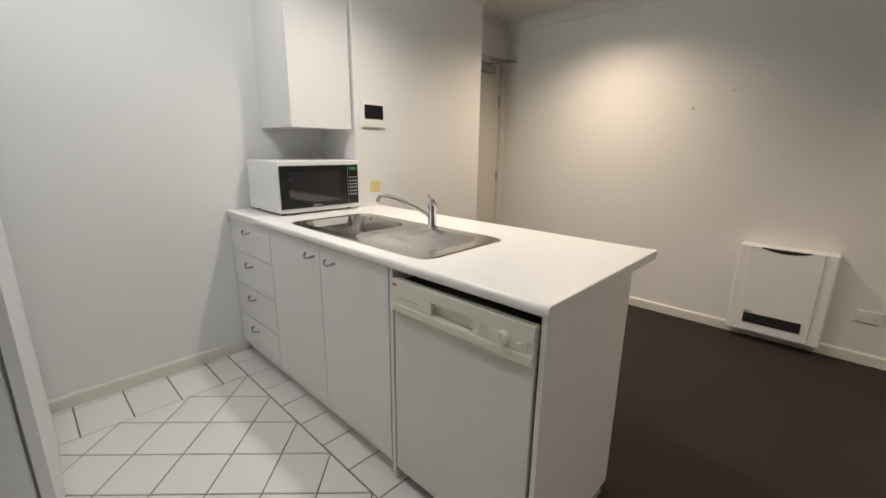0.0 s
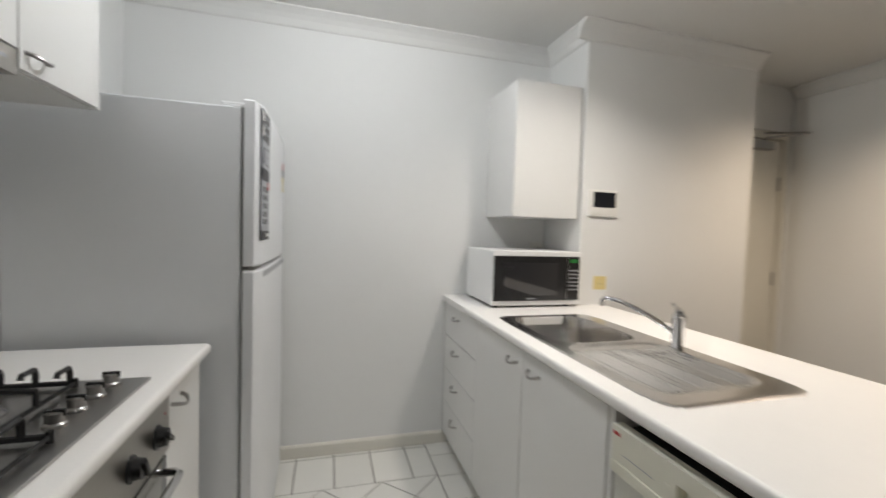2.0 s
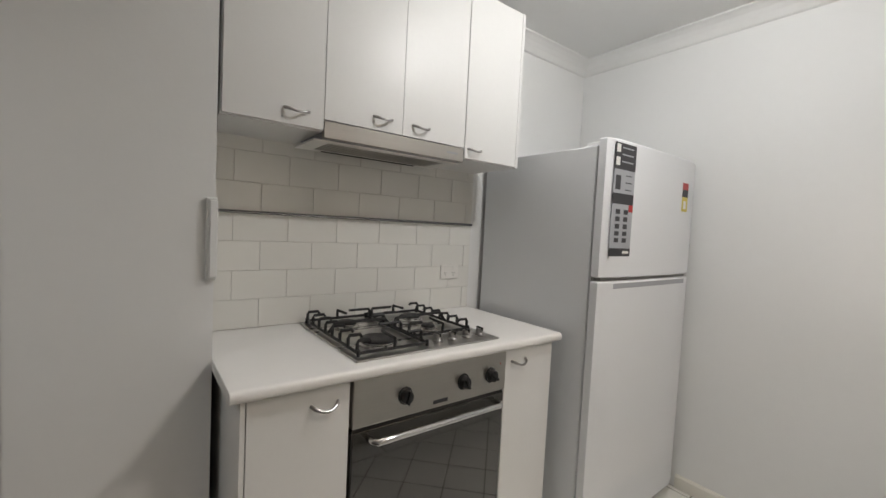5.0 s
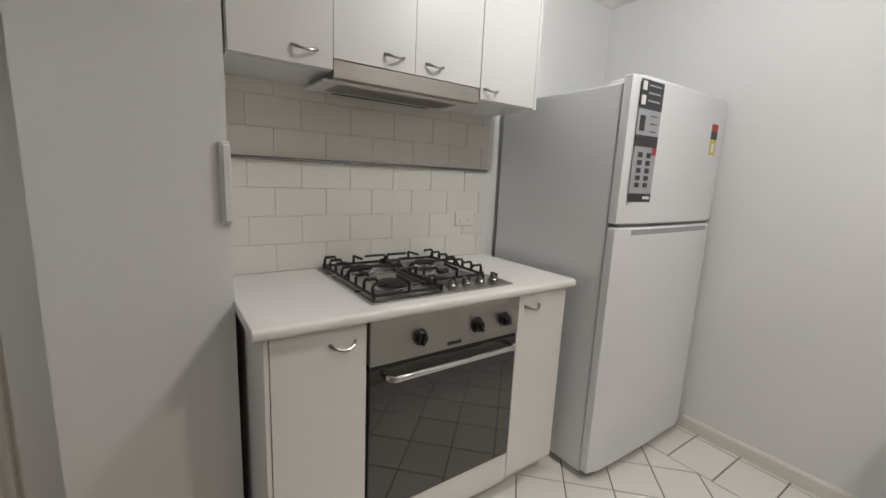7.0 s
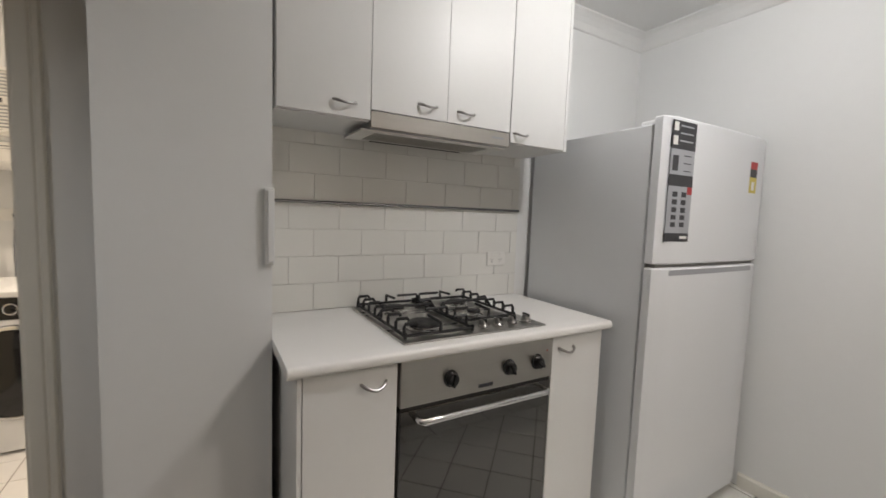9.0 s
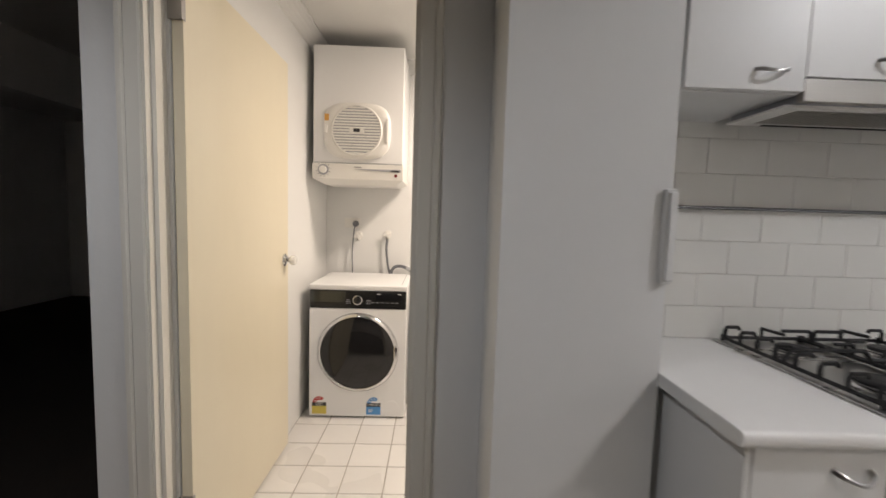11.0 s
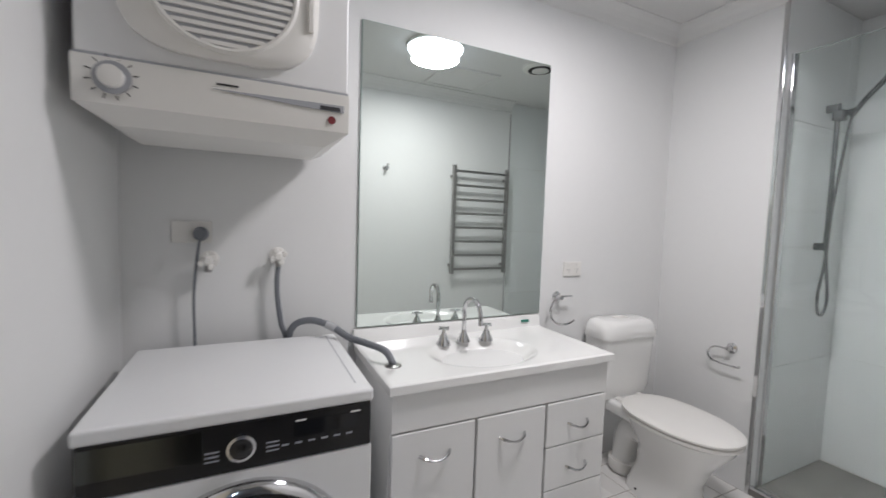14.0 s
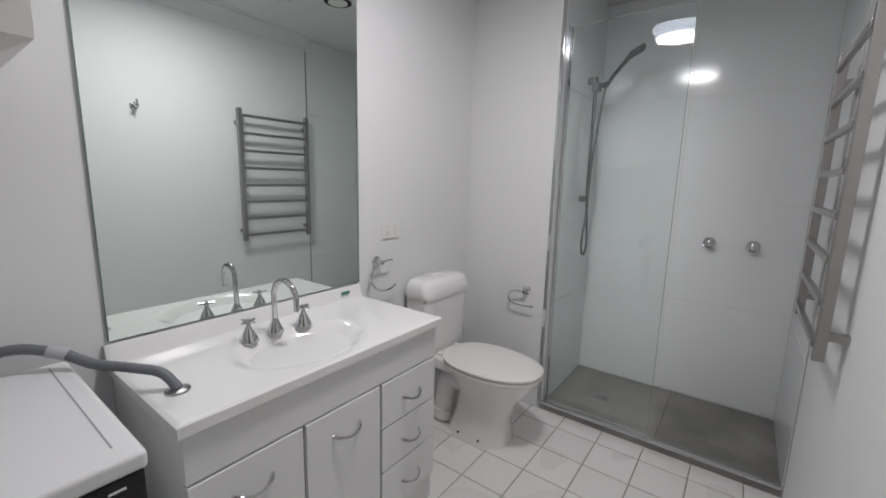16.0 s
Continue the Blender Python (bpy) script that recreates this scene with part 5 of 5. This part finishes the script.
# ---- heated towel rail ----
tl = thing("towel_rail", (-0.95, 1.28, 0.8), "chrome heated towel ladder on the wall", "towel rail")
for y in (1.005, 1.548):
    part("post", block(-0.971, y - 0.016, 0.825, -0.943, y + 0.016, 1.775, 0.002), SATIN, tl)
    for z in (0.90, 1.68):
        part("wall_bracket", block(-0.944, y - 0.012, z - 0.012, -0.899, y + 0.012, z + 0.012, 0.002), SATIN, tl)
for k in range(8):
    z = 0.868 + 0.1225 * k
    part("bar", block(-0.975, 1.015, z - 0.010, -0.959, 1.538, z + 0.010, 0.002), SATIN, tl)
hk = thing("robe_hook", (-0.92, 0.40, 1.70), "small chrome robe hook on the wall", "hook")
m = facing(-0.90, 0.40, 1.70, "-x")
part("mount", lathe([(0.022, 0), (0.022, 0.005), (0.010, 0.010), (0.009, 0.045), (0.014, 0.050), (0.012, 0.056)], m, 20), CHROME, hk, "", True)
part("peg", tube([(-0.955, 0.40, 1.70), (-0.96, 0.40, 1.735)], 0.006, 8), CHROME, hk, "", True)
tt = thing("wall_trim", (-0.90, 1.605, 0), "white tile edge trim by the shower", "trim")
part("strip", block(-0.906, 1.594, 0.0, -0.8985, 1.604, 2.30), CHROME, tt)

# ---- bathroom ceiling fittings ----
oyster(-1.68, 0.47, BZ, "round opal bathroom ceiling light, lit", OYSTER)
mh = thing("ceiling_hatch", (-1.24, 0.92, BZ), "white ceiling access hatch", "hatch")
part("panel", block(-1.43, 0.68, BZ - 0.006, -1.05, 1.10, BZ + 0.001, 0.002), CEIL, mh)
bm = bmesh.new()
for b in ((-1.45, 0.66, -1.43, 1.12), (-1.05, 0.66, -1.03, 1.12), (-1.43, 0.66, -1.05, 0.68), (-1.43, 1.10, -1.05, 1.12)):
    cube(bm, b[0], b[1], BZ - 0.012, b[2], b[3], BZ + 0.001)
part("surround", bm, CEIL, mh)
ve = thing("exhaust_vent", (-1.72, 1.275, BZ), "round dark ceiling exhaust vent", "vent")
m = Matrix.Translation((-1.72, 1.275, BZ))
part("rim", lathe([(0.125, 0.001), (0.125, -0.01), (0.10, -0.022), (0.085, -0.02)], m, 40), PLASTIC, ve, "", True)
# Flat near-black disc; the depth of the vent is put into its colour as shade.
part("throat", cyl(m, 0.085, -0.021, -0.016, 32), GAP, ve, "dark disc in place of the vent throat's shade")
part("cone", lathe([(0.055, -0.018), (0.06, -0.026), (0.03, -0.032)], m, 28), PLASTIC, ve, "", True)

# ---- tiles ----


def tile_mesh(poly, z, thick=0.008, lip=0.0018):
    cx, cy = sum(p[0] for p in poly) / len(poly), sum(p[1] for p in poly) / len(poly)
    bm = bmesh.new()
    inner = []
    for x, y in poly:
        d = Vector((cx - x, cy - y))
        inner.append(Vector((x, y)) + d.normalized() * lip)
    rows = [[bm.verts.new((x, y, z - thick)) for x, y in poly], [bm.verts.new((x, y, z - lip * 0.7)) for x, y in poly], [bm.verts.new((v.x, v.y, z)) for v in inner]]
    n = len(poly)
    for a, b in zip(rows, rows[1:]):
        for k in range(n):
            bm.faces.new((a[k], a[(k + 1) % n], b[(k + 1) % n], b[k]))
    bm.faces.new(rows[2])
    return bm


def clip(poly, x0, y0, x1, y1):
    for axis, lim, keep in ((0, x0, 1), (0, x1, -1), (1, y0, 1), (1, y1, -1)):
        out = []
        for i, p in enumerate(poly):
            q = poly[i - 1]
            a, b = (q[axis] - lim) * keep, (p[axis] - lim) * keep
            if (a < 0) != (b < 0):
                s = a / (a - b)
                out.append((q[0] + (p[0] - q[0]) * s, q[1] + (p[1] - q[1]) * s))
            if b >= 0:
                out.append(p)
        poly = out
        if len(poly) < 3:
            return []
    return poly


def area(poly):
    return abs(sum(poly[i - 1][0] * p[1] - p[0] * poly[i - 1][1] for i, p in enumerate(poly))) / 2


G = 0.0035  # half a joint
kf = tagged(part("floor_kitchen", block(-0.772, 0.43, -0.02, 1.404, 2.555, -0.004), GROUT), kind="structure")
s = 0.208
half = s / math.sqrt(2)
for i in range(-6, 12):
    for j in range(-3, 14):
        cx = 0.775 + half * (i - 6)
        cy = 1.056 + half + half * (j - 4)
        if (i + j) % 2:
            continue
        r = half - G * 1.2
        poly = clip([(cx + r, cy), (cx, cy + r), (cx - r, cy), (cx, cy - r)], -0.33, 0.432, 0.775 - G, 2.232 - G)
        if poly and area(poly) > 0.0008:
            part("tile", tile_mesh(poly, 0.0), TILE, kf)
for k in range(-2, 4):
    x0 = 0.046 + 0.2 * k
    for y0, y1 in ((2.232, 2.519), (2.519, 2.555)):
        x1 = min(x0 + 0.2, 0.775)
        part("tile", tile_mesh([(x0 + G, y0 + G), (x1 - G, y0 + G), (x1 - G, y1 - G), (x0 + G, y1 - G)], 0.0), TILE, kf)
for k in range(11):
    y0, y1 = max(0.432, 0.415 + 0.2 * k), min(2.555, 0.615 + 0.2 * k)
    part("tile", tile_mesh([(0.775 + G, y0 + G), (0.975 - G, y0 + G), (0.975 - G, y1 - G), (0.775 + G, y1 - G)], 0.0), TILE, kf)
bf = tagged(part("floor_bathroom", block(-2.55, -0.972, -0.02, -0.74, 1.60, -0.003), BATHGROUT), kind="structure")
G = 0.0025
for i in range(10):
    for j in range(13):
        x0, y0 = -2.67 + 0.2045 * i, -0.98 + 0.2045 * j
        poly = clip([(x0 + G, y0 + G), (x0 + 0.2045 - G, y0 + G), (x0 + 0.2045 - G, y0 + 0.2045 - G), (x0 + G, y0 + 0.2045 - G)], -2.549, -0.971, -0.741 if y0 < -0.2 else -0.901, 1.599)
        if poly:
            part("tile", tile_mesh(poly, 0.0), BATHTILE, bf)
sf = tagged(part("floor_shower", block(-2.01, 1.668, -0.02, -0.90, 2.30, 0.008), GROUT), kind="structure")
for x0, x1 in ((-2.009, -1.412), (-1.408, -0.902)):
    part("tile", tile_mesh([(x0, 1.669), (x1, 1.669), (x1, 2.289), (x0, 2.289)], 0.018), SLATE, sf)


def wall_tile(u0, u1, z0, z1, where, material, parent, thick):
    """A tile on a wall; where(u, z, d) gives the place at d out from the wall."""
    bm = bmesh.new()
    lip = 0.0010
    rows = []
    for d, q in ((0, 0), (thick - lip, 0), (thick, lip)):
        rows.append([bm.verts.new(where(u, z, d)) for u, z in ((u0 + q, z0 + q), (u1 - q, z0 + q), (u1 - q, z1 - q), (u0 + q, z1 - q))])
    for a, b in zip(rows, rows[1:]):
        for k in range(4):
            bm.faces.new((a[k], a[(k + 1) % 4], b[(k + 1) % 4], b[k]))
    bm.faces.new(rows[2])
    part("tile", bm, material, parent)


SITE["warp"] = kitchen_view_warp
sb = tagged(part("wall_tiling", block(-0.866, 0.421, 0.866, -0.861, 1.762, 1.640), WALLGROUT), kind="structure")
for k in range(7):
    z0, z1 = 0.867 + 0.1177 * k, min(1.638, 0.867 + 0.1177 * (k + 1))
    y = 0.745 - 0.216 * 2 if k % 2 else 0.634 - 0.216 * 2
    while y < 1.75:
        a, b = max(y, 0.424), min(y + 0.216, 1.760)
        if b - a > 0.012:
            wall_tile(a + 0.0010, b - 0.0010, z0 + 0.0010, z1 - 0.0010, lambda u, z, d: (-0.861 + d, u, z), WALLTILE, sb, 0.0035)
        y += 0.216
SITE["warp"] = None
for name, u0, cuts, u1, where in (("shower_tiling_back", -2.008, (-1.505,), -0.902, lambda u, z, d: (u, 2.299 - d, z)), ("shower_tiling_side", 1.602, (2.20,), 2.29, lambda u, z, d: (-2.0095 + d, u, z)), ("shower_tiling_east", 1.606, (2.20,), 2.29, lambda u, z, d: (-0.9005 - d, u, z))):
    bm = bmesh.new()
    vs = [bm.verts.new(where(u, z, d)) for d in (0.0, 0.003) for u, z in ((u0, 0.0), (u1, 0.0), (u1, BZ), (u0, BZ))]
    for q in ((0, 1, 2, 3), (4, 5, 6, 7), (0, 1, 5, 4), (1, 2, 6, 5), (2, 3, 7, 6), (3, 0, 4, 7)):
        bm.faces.new([vs[k] for k in q])
    back = tagged(part(name, bm, WALLGROUT), kind="structure")
    us = [u0, *cuts, u1]
    zs = [0.02, 0.62, 1.21, 1.81, BZ - 0.001]
    for a, b in zip(us, us[1:]):
        for z0, z1 in zip(zs, zs[1:]):
            wall_tile(a + 0.001, b - 0.001, z0 + 0.001, z1 - 0.001, where, SHOWERTILE, back, 0.0065)
